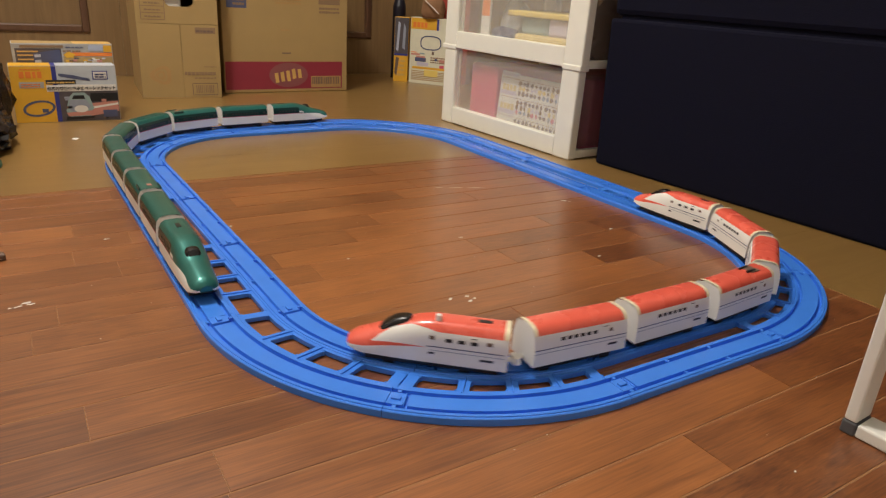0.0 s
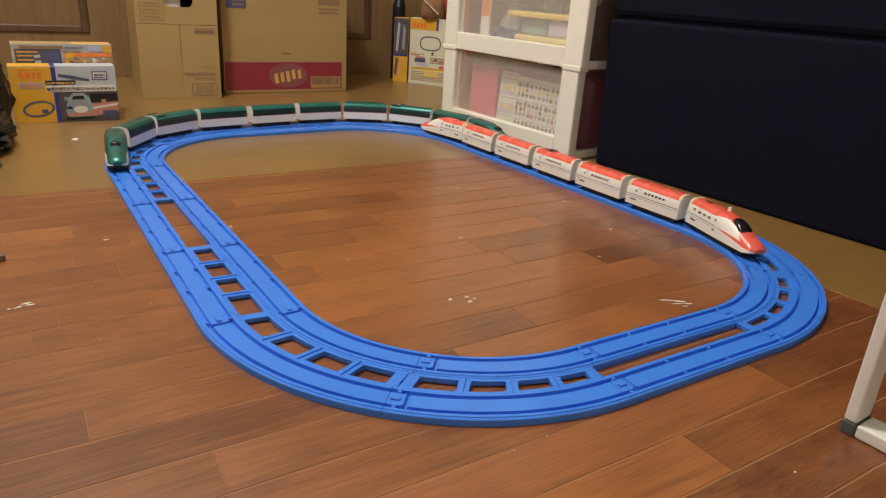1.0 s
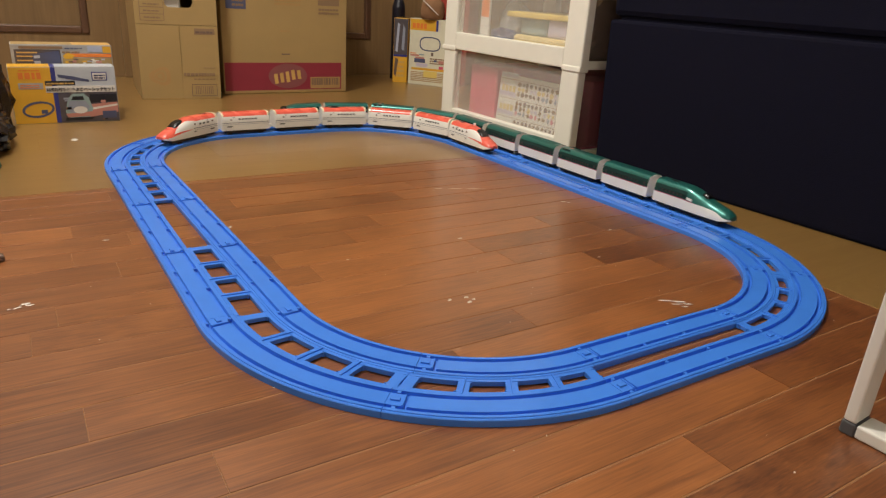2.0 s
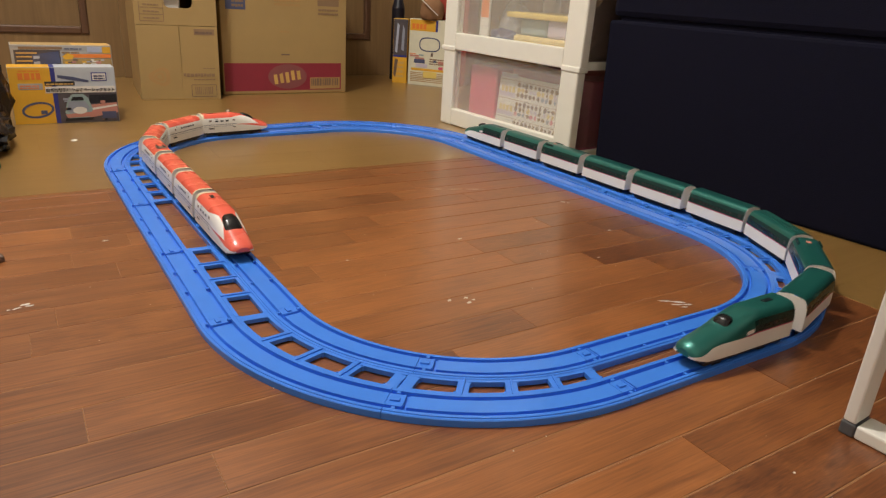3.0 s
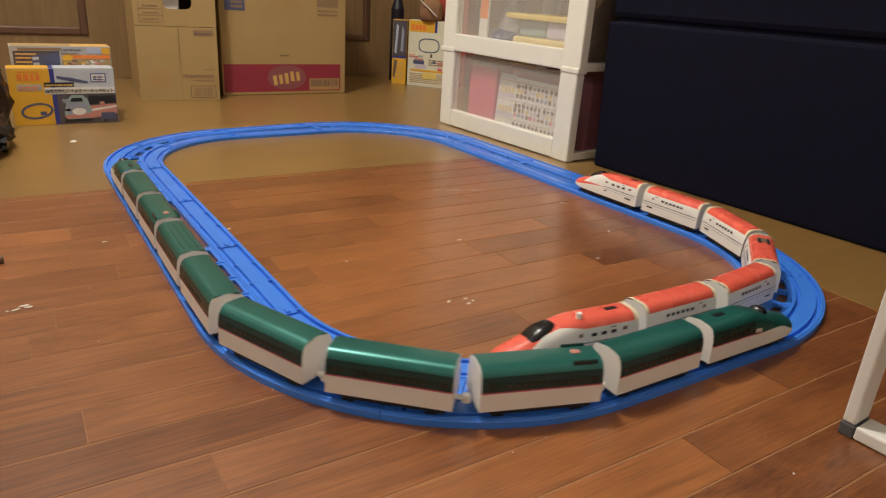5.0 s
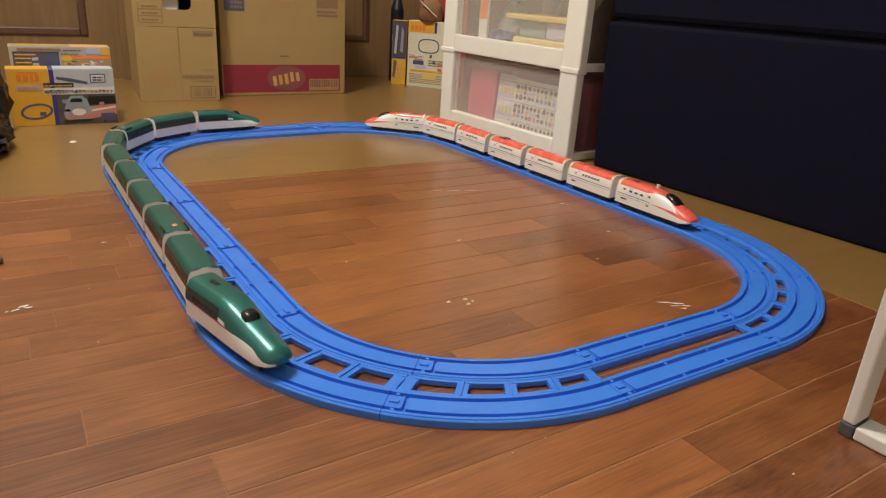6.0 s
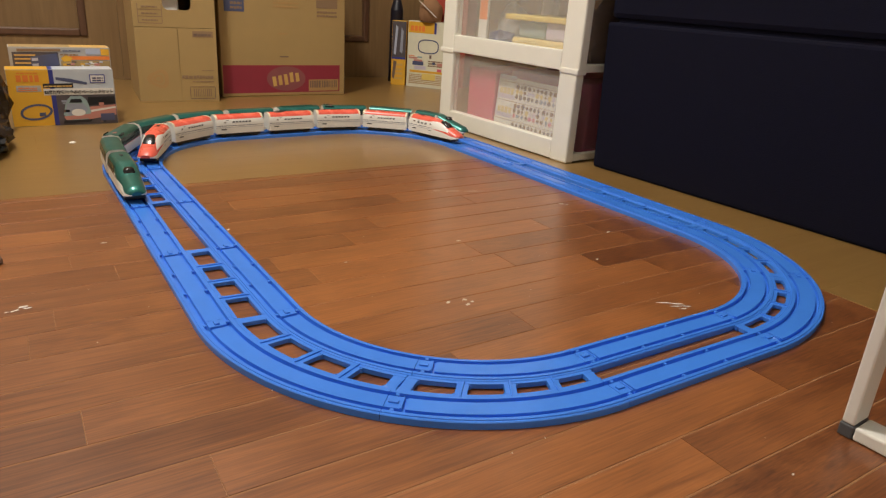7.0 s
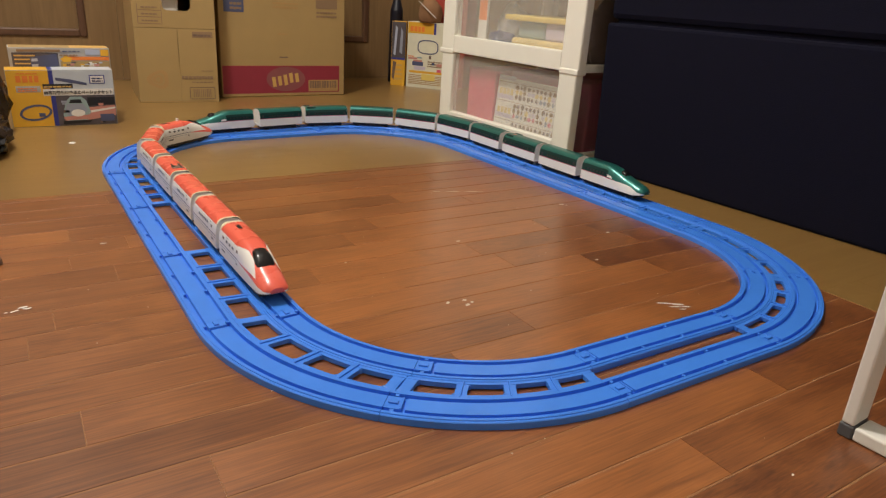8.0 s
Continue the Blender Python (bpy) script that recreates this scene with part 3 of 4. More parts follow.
patch(toy_box, "side_picture", M_SALMON, ((0.140, 0.010), (w - 0.002, 0.021), (w - 0.002, 0.044), (0.150, 0.040)), 0.0009)
patch(toy_box, "side_picture", M_PAPER, ((0.142, 0.026), (w - 0.002, 0.036), (w - 0.002, 0.040), (0.148, 0.032)), 0.0010)
patch(toy_box, "roof_picture", M_BLACK, ((0.148, 0.043), (w - 0.002, 0.046), (w - 0.002, 0.062), (0.150, 0.062)), 0.0009)
patch(toy_box, "nose_picture", M_TEALPRINT, ((0.098, 0.024), (0.106, 0.054), (0.116, 0.064), (0.138, 0.064), (0.147, 0.055), (0.154, 0.030), (0.146, 0.012), (0.106, 0.010)), 0.0011)
patch(toy_box, "nose_shade_picture", M_SLATE_PALE, ((0.102, 0.030), (0.108, 0.048), (0.140, 0.048), (0.148, 0.034), (0.140, 0.024), (0.110, 0.022)), 0.0012)
patch(toy_box, "bumper_picture", M_SALMON, ((0.098, 0.020), (0.152, 0.024), (0.148, 0.014), (0.102, 0.012)), 0.0013)
patch(toy_box, "cab_picture", M_BLACK, ((0.112, 0.050), (0.116, 0.058), (0.136, 0.058), (0.138, 0.050)), 0.0014)
patch(toy_box, "shade_picture", M_BLACK, ((0.096, 0.004), (0.150, 0.006), (0.156, 0.012), (0.098, 0.011)), 0.0012)
patch(toy_box, "ribbon_picture", M_SLATE, ((0.092, 0.106), (0.120, 0.102), (0.152, 0.094), (0.152, 0.089), (0.120, 0.094), (0.092, 0.100)), 0.0010)
rnd = random.Random(77)
for k in range(26):
    u, z = rnd.uniform(0.090, w - 0.016), rnd.uniform(0.003, 0.060)
    if not (0.100 < u < 0.168 and z < 0.066):
        bar_print(toy_box, "picture_detail", rnd.choice((M_INK, M_SALMON, M_INK_PALE, M_BLACK, M_SLATE_PALE)), u, u + rnd.uniform(0.004, 0.012), z, z + rnd.uniform(0.002, 0.006), 0.0011 + k * 0.00001)
bar_print(toy_box, "small_picture", M_SLATE, 0.172, w - 0.006, 0.008, 0.024, 0.0013)
bm = bmesh.new()
bmesh.ops.create_circle(bm, cap_ends=True, segments=20, radius=1.0, matrix=Matrix.Translation((0.128, -0.0015, 0.028)) @ Matrix.Rotation(radians(90), 4, "X") @ Matrix.Diagonal((0.014, 0.008, 1, 1)))
part("light_picture", bm, M_PAPER, toy_box)

m, w = facing((-0.428, 1.150), (-0.228, 1.150))
toy_box = thing("toy_box", "pale toy set box with orange and blue print, standing behind", "box", m)
bm = bmesh.new()
box(bm, (0, 0, 0), (w, 0.06, 0.163), 0.001)
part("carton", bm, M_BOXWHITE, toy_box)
block("brown_top", (0.002, 0.0015, 0.1629), (0.120, 0.0585, 0.1634), M_CARD, toy_box)
block("yellow_top", (0.120, 0.0015, 0.1629), (w - 0.002, 0.0585, 0.1634), M_OCHRE, toy_box)
bar_print(toy_box, "picture_panel", M_PHOTO, 0.006, 0.095, 0.112, 0.152)
for z in (0.118, 0.127, 0.136, 0.144):
    bar_print(toy_box, "rail_picture", M_OCHRE, 0.010, 0.050, z, z + 0.003, 0.0009)
patch(toy_box, "engine_picture", M_SLATE, ((0.040, 0.118), (0.040, 0.142), (0.092, 0.150), (0.094, 0.124)), 0.0012)
for z in (0.121, 0.133):
    patch(toy_box, "light_picture", M_SILVER, ((0.042, z), (0.042, z + 0.006), (0.054, z + 0.007), (0.054, z + 0.001)), 0.0015)
bar_print(toy_box, "orange_strip", M_ORANGE, 0.104, w - 0.002, 0.136, 0.144, 0.0008)
patch(toy_box, "yellow_star", M_YELLOW, ((0.098, 0.139), (0.110, 0.146), (0.122, 0.140), (0.118, 0.133), (0.104, 0.132)), 0.0011)
bar_lines(toy_box, M_INK_PALE, 0.098, 0.134, 0.145, 0.151, 1, 13, 0.0010)
bar_print(toy_box, "brown_strip", M_CARD, 0.098, w - 0.002, 0.112, 0.134, 0.0008)
rnd = random.Random(41)
for k in range(22):
    u, z = rnd.uniform(0.100, w - 0.020), rnd.uniform(0.112, 0.130)
    bar_print(toy_box, "small_picture", rnd.choice((M_PAPER, M_INK, M_SALMON, M_YELLOW, M_PHOTO, M_SILVER)), u, u + rnd.uniform(0.004, 0.014), z, z + rnd.uniform(0.002, 0.006), 0.0011 + k * 0.00001)
bar_print(toy_box, "dark_strip", M_INK_PALE, 0.016, 0.100, 0.154, 0.159, 0.0009)
bar_lines(toy_box, M_SLATE, 0.104, 0.140, 0.154, 0.158, 1, 15, 0.0009)
bar_print(toy_box, "blue_panel", M_SILVER, 0.150, 0.180, 0.148, 0.160, 0.0009)
bar_print(toy_box, "yellow_strip", M_YELLOW, 0.181, w - 0.002, 0.146, 0.160, 0.0009)

m, w = facing((0.809, 1.594), (0.900, 1.484))
toy_box = thing("toy_box", "white and yellow toy railway box standing upright", "box", m)
bm = bmesh.new()
box(bm, (0, 0, 0), (w, 0.05, 0.230), 0.001)
part("carton", bm, M_CREAMPRINT, toy_box)
bar_print(toy_box, "yellow_panel", M_YELLOW, 0.002, 0.108, 0.190, 0.228)
for u0, u1 in ((0.010, 0.022), (0.025, 0.037), (0.040, 0.050), (0.053, 0.064)):
    bar_print(toy_box, "title_bar", M_ORANGE, u0, u1, 0.196, 0.214, 0.0010)
bar_print(toy_box, "blue_spine", M_BLUEPRINT, 0.100, 0.108, 0.190, 0.228, 0.0010)
ring = bmesh.new()
inner, outer = [], []
for k in range(40):
    a = 2 * math.pi * k / 40
    c = math.copysign(abs(math.cos(a)) ** 0.7, math.cos(a))
    s = math.copysign(abs(math.sin(a)) ** 0.7, math.sin(a))
    inner.append(ring.verts.new((0.080 + 0.036 * c, -0.0008, 0.145 + 0.021 * s)))
    outer.append(ring.verts.new((0.080 + 0.040 * c, -0.0008, 0.145 + 0.025 * s)))
for k in range(40):
    ring.faces.new((inner[k], inner[(k + 1) % 40], outer[(k + 1) % 40], outer[k]))
part("track_picture", ring, M_SLATE, toy_box)
bar_print(toy_box, "train_picture", M_SLATE, 0.022, 0.064, 0.078, 0.092, 0.0008)
bar_print(toy_box, "train_picture", M_SALMON, 0.026, 0.060, 0.092, 0.098, 0.0008)
bar_print(toy_box, "yellow_strip", M_YELLOW, 0.012, w - 0.004, 0.052, 0.060, 0.0008)
bar_lines(toy_box, M_INK_FAINT, 0.010, w - 0.006, 0.012, 0.048, 6, 31)
bar_lines(toy_box, M_INK_PALE, 0.082, w - 0.006, 0.076, 0.100, 3, 32)
bar_lines(toy_box, M_ORANGE, 0.004, 0.028, 0.108, 0.114, 1, 33)

for k, (u0, u1, z0, z1, mat) in enumerate(((0.006, 0.040, 0.100, 0.106, M_SALMON), (0.030, 0.074, 0.064, 0.076, M_LILAC), (0.086, 0.094, 0.104, 0.116, M_INK), (0.098, 0.108, 0.084, 0.092, M_SLATE),
                                          (0.116, 0.136, 0.080, 0.090, M_SALMON), (0.118, 0.134, 0.060, 0.070, M_PINKBOX), (0.040, 0.058, 0.104, 0.109, M_TEALPRINT), (0.060, 0.112, 0.028, 0.050, M_YELLOW_SOFT))):
    bar_print(toy_box, "small_picture", mat, u0, min(u1, w - 0.003), z0, z1, 0.0011 + k * 0.00002)

m, w = facing((0.764, 1.632), (0.806, 1.600))
toy_box = thing("toy_box", "narrow dark blue and yellow toy box", "box", m)
bm = bmesh.new()
box(bm, (0, 0, 0), (w, 0.06, 0.226), 0.001)
part("carton", bm, M_YELLOW, toy_box)
bar_print(toy_box, "picture_panel", M_PHOTO, 0.001, w - 0.001, 0.100, 0.225)
patch(toy_box, "engine_picture", M_SILVER, ((0.008, 0.112), (0.016, 0.108), (0.022, 0.205), (0.014, 0.212)), 0.0008)
patch(toy_box, "engine_picture", M_SLATE_PALE, ((0.030, 0.120), (0.040, 0.114), (0.042, 0.190), (0.034, 0.206)), 0.0008)
patch(toy_box, "streak_picture", M_INK, ((0.004, 0.030), (0.012, 0.020), (0.020, 0.084), (0.008, 0.088)), 0.0008)
bar_print(toy_box, "label_strip", M_BLUEPRINT, 0.001, w - 0.001, 0.093, 0.100, 0.0008)
bar_lines(toy_box, M_OCHRE, 0.010, 0.042, 0.02, 0.085, 4, 35)


def lumpy(name, material, label, category, at, radii, amount, freq, seed, sharp=False):
    """A soft heap: a ball pushed in and out by noise and flattened on the floor."""
    bm = bmesh.new()
    bmesh.ops.create_icosphere(bm, subdivisions=4, radius=1.0)
    off = Vector((seed * 3.7, seed * 1.3, seed * 2.1))
    for v in bm.verts:
        n = noise.fractal(v.co * freq + off, 1.0, 2.0, 4) if not sharp else noise.ridged_multi_fractal(v.co * freq + off, 1.0, 2.0, 4, 1.0, 2.0) - 1
        v.co = v.co * (1 + amount * n)
        v.co = Vector((v.co.x * radii[0], v.co.y * radii[1], max(v.co.z, -0.55) * radii[2] + 0.55 * radii[2]))
    ob = part(name, bm, material)
    ob.matrix_basis = pose(*at)
    smooth(ob, 50)
    return tagged(ob, label, category)


lumpy("plastic_bag", M_BAG, "crumpled glossy black plastic bag on the floor", "bag", (-0.518, 0.90, 0.0), (0.066, 0.15, 0.050), 0.30, 2.2, 3, True)
lumpy("plastic_bag", M_BAG_BROWN, "crumpled dark brown translucent plastic bag", "bag", (-0.522, 1.04, 0.0), (0.075, 0.05, 0.110), 0.25, 1.8, 5, True)
lumpy("plastic_wrapper", M_PINKFILM, "crumpled pale pink plastic wrapper on the bag", "wrapper", (-0.500, 1.055, 0.095), (0.035, 0.03, 0.030), 0.3, 2.4, 17, True)
lumpy("toy_figure_cap", M_GREEN, "small glossy dark green toy lying on the floor", "toy", (-0.482, 0.715, 0.0), (0.014, 0.020, 0.011), 0.08, 1.5, 7)
cloth = lumpy("cloth_bag", M_BROWNCLOTH, "brown cloth bag on top of the toy box", "cloth", (0.872, 1.545, 0.230), (0.045, 0.035, 0.05), 0.1, 1.6, 9)
strap = thing("strap", "narrow white strap lying over the cloth bag", "strap", pose(0.815, 1.535, 0.300, 0, 38, -51))
block("webbing", (0, -0.003, -0.0008), (0.085, 0.003, 0.0008), M_PAPER, strap)
red_box = thing("storage_box", "red storage box behind the toy boxes", "box", pose(0.905, 1.60, 0, 0, 0, -51))
block("carton", (0, 0, 0), (0.14, 0.12, 0.33), M_REDBOX, red_box, 0.003)
# guessed bottle form for a dark shape and the carton's shadow around it
bottle = thing("bottle", "slim dark shape by the wall, darkened for the carton's shadow", "bottle", pose(0.828, 1.72, 0))
bm = bmesh.new()
bmesh.ops.create_cone(bm, cap_ends=True, segments=20, radius1=0.026, radius2=0.024, depth=0.26, matrix=Matrix.Translation((0, 0, 0.13)))
smooth(part("body", bm, M_SHADEBLUE, bottle))
bm = bmesh.new()
bmesh.ops.create_cone(bm, cap_ends=True, segments=16, radius1=0.024, radius2=0.010, depth=0.05, matrix=Matrix.Translation((0, 0, 0.285)))
smooth(part("neck", bm, M_SHADEBLUE, bottle))


# ---- drawer chest ----
m, w = facing((0.531, 0.909), (0.562, 0.433))
chest = thing("drawer_chest", "ivory plastic drawer chest with clear drawers full of toys", "drawers", m)
DEEP = 0.36
PITCH_Z = 0.190
for unit in range(5):
    z = unit * PITCH_Z
    grow = 0.004 if unit else 0.0
    for x0, x1 in ((-grow, 0.046), (w - 0.050, w + grow)):
        bm = bmesh.new()
        vs = box(bm, (x0, 0, z + (0.006 if unit else 0.0)), (x1, 0.024, z + PITCH_Z - 0.001), 0.004)
        part("front_post", bm, M_IVORY, chest)
        block("back_post", (x0, DEEP - 0.024, z + (0.006 if unit else 0.0)), (x1, DEEP, z + PITCH_Z - 0.001), M_IVORY, chest, 0.004)
    for nm, lo, hi in (("front_rail", (0.046, 0.001, z + 0.002), (w - 0.050, 0.022, z + 0.043)), ("back_rail", (0.046, DEEP - 0.02, z + 0.002), (w - 0.050, DEEP, z + 0.043)),
                       ("side_rail", (0.002, 0.024, z + 0.002), (0.016, DEEP - 0.024, z + 0.019)), ("side_rail", (w - 0.016, 0.024, z + 0.002), (w - 0.002, DEEP - 0.024, z + 0.019)),
                       ("shelf", (0.016, 0.024, z + 0.004), (w - 0.016, DEEP - 0.022, z + 0.009))):
        block(nm, lo, hi, M_IVORY, chest, 0.002)
    if unit:
        for x0, x1 in ((-0.009, 0.046), (w - 0.050, w + 0.0042)):
            block("corner_lip", (x0, -0.002, z - 0.003), (x1, 0.026, z + 0.010), M_IVORY, chest, 0.003)
    drawer = block("drawer", (0.048, 0.010, z + 0.045), (w - 0.052, 0.0125, z + PITCH_Z - 0.003), M_CLEAR, chest, 0.0, "clear milky plastic drawer front")
    drawer.visible_shadow = False
    bm = bmesh.new()
    box(bm, (0.020, 0.026, z + 0.022), (0.0215, DEEP - 0.03, z + PITCH_Z - 0.012))
    box(bm, (w - 0.0215, 0.026, z + 0.022), (w - 0.020, DEEP - 0.03, z + PITCH_Z - 0.012))
    box(bm, (0.0215, DEEP - 0.034, z + 0.022), (w - 0.0215, DEEP - 0.03, z + PITCH_Z - 0.012))
    tray = part("tray", bm, M_SMOKE, chest, "smoky clear plastic drawer sides")
    tray.visible_shadow = False
block("top", (-0.006, -0.003, 5 * PITCH_Z), (w + 0.006, DEEP + 0.003, 5 * PITCH_Z + 0.02), M_IVORY, chest, 0.004)


def in_chest(name, label, category, lo, hi, material, bevel=0.006):
    t = thing(name, label, category, m @ Matrix.Translation(lo))
    block("body", (0, 0, 0), [b - a for a, b in zip(lo, hi)], material, t, bevel)
    return t


in_chest("gift_box", "pink paper box lying in the lowest drawer", "box", (0.075, 0.034, 0.010), (0.180, 0.20, 0.160), M_PINKBOX)
in_chest("storage_box", "dark wine-red box in the lowest drawer", "box", (0.190, 0.075, 0.010), (0.455, 0.32, 0.165), M_WINEBOX)
book = thing("sticker_sheet", "pack of sticker sheets with rows of small coloured pictures", "stickers", m @ pose(0.185, 0.034, 0.010, -4))
block("backing", (0, 0, 0), (0.255, 0.012, 0.140), M_PAPER, book, 0.001)
rnd = random.Random(12)
tints = ((M_INK_PALE, M_STICKERPINK, M_SLATE_PALE, M_BROWNPRINT), (M_OCHRE_PALE, M_LILAC, M_INK_PALE), (M_BROWNPRINT, M_INK_PALE, M_BROWNPRINT))
for row in range(3):
    block("caption_strip", (0.003, -0.0006, 0.046 + row * 0.0445), (0.062, -0.0001, 0.056 + row * 0.0445), M_LILAC, book)
    block("row_line", (0.003, -0.0006, 0.0405 + row * 0.0445), (0.259, -0.0001, 0.0415 + row * 0.0445), M_INK_PALE, book)
    for col in range(14):
        u = 0.066 + col * 0.0139
        for k in range(3):
            z0 = 0.004 + row * 0.0445 + k * 0.0115
            dx = rnd.uniform(-0.001, 0.002)
            a, h = rnd.uniform(0.0045, 0.0078), rnd.uniform(0.0042, 0.0075)
            c = (u + dx + 0.005, z0 + 0.006)
            lean, n = rnd.uniform(-0.4, 0.4), rnd.choice((4, 5, 6))
            patch(book, "sticker", rnd.choice(tints[k]), [(c[0] + a * math.cos(2 * math.pi * q / n + lean) * rnd.uniform(0.75, 1.1), c[1] + h * math.sin(2 * math.pi * q / n + lean)) for q in range(n)], 0.0006 + 0.0002 * k + 0.00002 * col)
    for k in range(4):
        block("sticker", (0.010 + k * 0.013, -0.0007, 0.012 + row * 0.0445), (0.019 + k * 0.013, -0.0001, 0.026 + row * 0.0445), M_OCHRE_PALE, book)


def heap(name, label, material, at, radii, seed, amount=0.2):
    ob = lumpy(name, material, label, "toy", (0, 0, 0), radii, amount, 1.7, seed)
    ob.matrix_basis = m @ Matrix.Translation(at)
    return ob


Z2 = PITCH_Z + 0.0095
heap("toy_pouch", "pale crumpled toy pouch in the upper drawer", M_BOXWHITE, (0.150, 0.110, Z2), (0.045, 0.04, 0.075), 11)
heap("toy_animal", "dark grey toy lying in the upper drawer", M_NAVYLINE, (0.175, 0.045, Z2), (0.042, 0.020, 0.034), 12, 0.45)
heap("toy_brick_bag", "grey-blue bag of toy parts in the upper drawer", M_SLATE_PALE, (0.28, 0.14, Z2), (0.085, 0.06, 0.055), 13)
in_chest("toy_case", "flat yellow toy case in the upper drawer", "toy", (0.225, 0.034, Z2), (0.398, 0.16, Z2 + 0.045), M_OCHRE_PALE)
lid = in_chest("toy_tray", "yellow plastic tray lying flat in the upper drawer", "toy", (0.200, 0.030, Z2 + 0.0825), (0.400, 0.19, Z2 + 0.095), M_YELLOW_SOFT, 0.003)
in_chest("toy_block", "pale lilac toy block in the upper drawer", "toy", (0.330, 0.040, Z2 + 0.045), (0.396, 0.10, Z2 + 0.082), M_LILAC)
in_chest("toy_block", "pale teal toy block in the upper drawer", "toy", (0.235, 0.045, Z2 + 0.045), (0.325, 0.12, Z2 + 0.082), M_TEALPRINT)
in_chest("picture_card", "orange and white picture card standing in the upper drawer", "card", (0.085, 0.045, Z2), (0.118, 0.05, Z2 + 0.13), M_PAPER, 0.0005)
bar_print(bpy.data.objects["picture_card"], "orange_print", M_ORANGE, 0.002, 0.031, 0.075, 0.128)
heap("dark_toys", "heap of dark toys at the back of the drawer", M_INK, (0.428, 0.15, Z2), (0.024, 0.10, 0.085), 15, 0.3)

# ---- navy sofa ----
m, w = facing((0.609, 0.398), (0.658, -0.176))
sofa = thing("sofa", "dark navy fabric sofa with a plain front and seat cushion", "sofa", m)
base = block("base", (0, 0, 0.0), (1.9, 0.8, 0.296), M_NAVY, sofa, 0.006)
for v in base.data.vertices:
    if v.co.x < 0.1:
        v.co.x -= 0.013 * v.co.z / 0.296
block("seat_cushion", (-0.012, 0.004, 0.302), (1.9, 0.8, 0.46), M_NAVY, sofa, 0.012)
block("seam_strip", (0.006, 0.012, 0.290), (1.89, 0.7, 0.305), M_NAVY, sofa)

# ---- white table leg frame ----
stand = thing("table_frame", "white painted steel table leg with a grey plastic foot", "table", pose(0.123, -0.405, 0, 0, 0, 3))
block("leg", (0.0035, -0.0105, 0.0125), (0.030, 0.0, 0.70), M_FRAME, stand, 0.0018)
block("foot_bar", (0.0035, -0.62, 0.0005), (0.030, -0.0116, 0.0125), M_FRAME, stand, 0.0018)
block("foot_cap", (0.0030, -0.0112, 0.0), (0.0308, 0.0008, 0.0122), M_CAP, stand, 0.0015, "grey plastic corner foot")


# ---- scraps and scuffs on the floor ----
def flake(bm, x, y, rx, ry, turn, seed, n=11):
    rnd = random.Random(seed)
    c, s = math.cos(radians(turn)), math.sin(radians(turn))
    lo, hi = [], []
    for k in range(n):
        a = 2 * math.pi * k / n
        r = rnd.uniform(0.35, 1.15)
        px, py = rx * r * math.cos(a), ry * r * math.sin(a)
        q = (x + px * c - py * s, y + px * s + py * c)
        lo.append(bm.verts.new((*q, 0.0001)))
        hi.append(bm.verts.new((*q, 0.0005)))
    bm.faces.new(hi)
    for k in range(n):
        bm.faces.new((lo[k], lo[(k + 1) % n], hi[(k + 1) % n], hi[k]))


scrap = bmesh.new()
flake(scrap, -0.341, 0.906, 0.011, 0.014, 20, 3, 6)
scrap = part("paper_scrap", scrap, M_PAPER)
tagged(scrap, "small torn scrap of white paper on the floor", "paper")
# worn paint marks, then single specks: place, half sizes, turn
MARKS = ((-0.452, 0.1265, 0.005, 0.0026, 10), (-0.459, 0.1195, 0.005, 0.002, 15), (-0.448, 0.1215, 0.004, 0.0022, 0), (-0.4665, 0.119, 0.0022, 0.0016, 0), (0.197, -0.158, 0.011, 0.0018, -32),
         (0.207, -0.166, 0.01, 0.0016, -30), (0.2, -0.17, 0.008, 0.0014, -28), (0.213, -0.176, 0.01, 0.002, -30), (0.204, -0.179, 0.005, 0.0018, -25))
SPECKS = ((-0.02, -0.05, 0.004, 0.003, 0), (-0.023, -0.062, 0.004, 0.003, 30), (-0.015, -0.058, 0.003, 0.002, 0), (-0.042, -0.048, 0.004, 0.0025, 15), (0.183, 0.3485, 0.011, 0.0012, -20),
         (0.214, 0.337, 0.016, 0.0014, -20), (0.247, 0.325, 0.017, 0.0015, -20), (0.081, 0.118, 0.005, 0.003, 0), (0.351, 0.204, 0.005, 0.003, -30), (0.357, 0.197, 0.003, 0.002, -30),
         (0.221, -0.018, 0.003, 0.002, 0), (0.321, 0.061, 0.0035, 0.0025, 0), (-0.2, 0.281, 0.003, 0.003, 0), (-0.358, 0.29, 0.004, 0.0022, 0), (0.039, -0.419, 0.0014, 0.0012, 0),
         (-0.099, 0.107, 0.002, 0.0015, 0), (-0.47, 1.03, 0.02, 0.004, 10), (-0.3, 0.04, 0.0015, 0.001, 0))
bm = bmesh.new()
for i, (x, y, rx, ry, turn) in enumerate(MARKS + SPECKS):
    flake(bm, x, y, rx, ry, turn, i)
rnd = random.Random(8)
for i in range(60):
    flake(bm, rnd.uniform(-0.47, 0.40), rnd.uniform(-0.40, 0.5), rnd.uniform(0.0003, 0.0009), rnd.uniform(0.0003, 0.0008), rnd.uniform(0, 180), 100 + i, 6)
tagged(part("floor_flecks", bm, M_PAPER), "white paint flecks and scuffs on the boards", "flecks", "", "stuff")
peg = thing("toy_part", "small dark toy part lying on the floor", "toy", pose(-0.478, 0.262, 0, 0, 0, 10))
block("body", (-0.012, -0.006, 0), (0.010, 0.006, 0.008), M_INK, peg, 0.002)


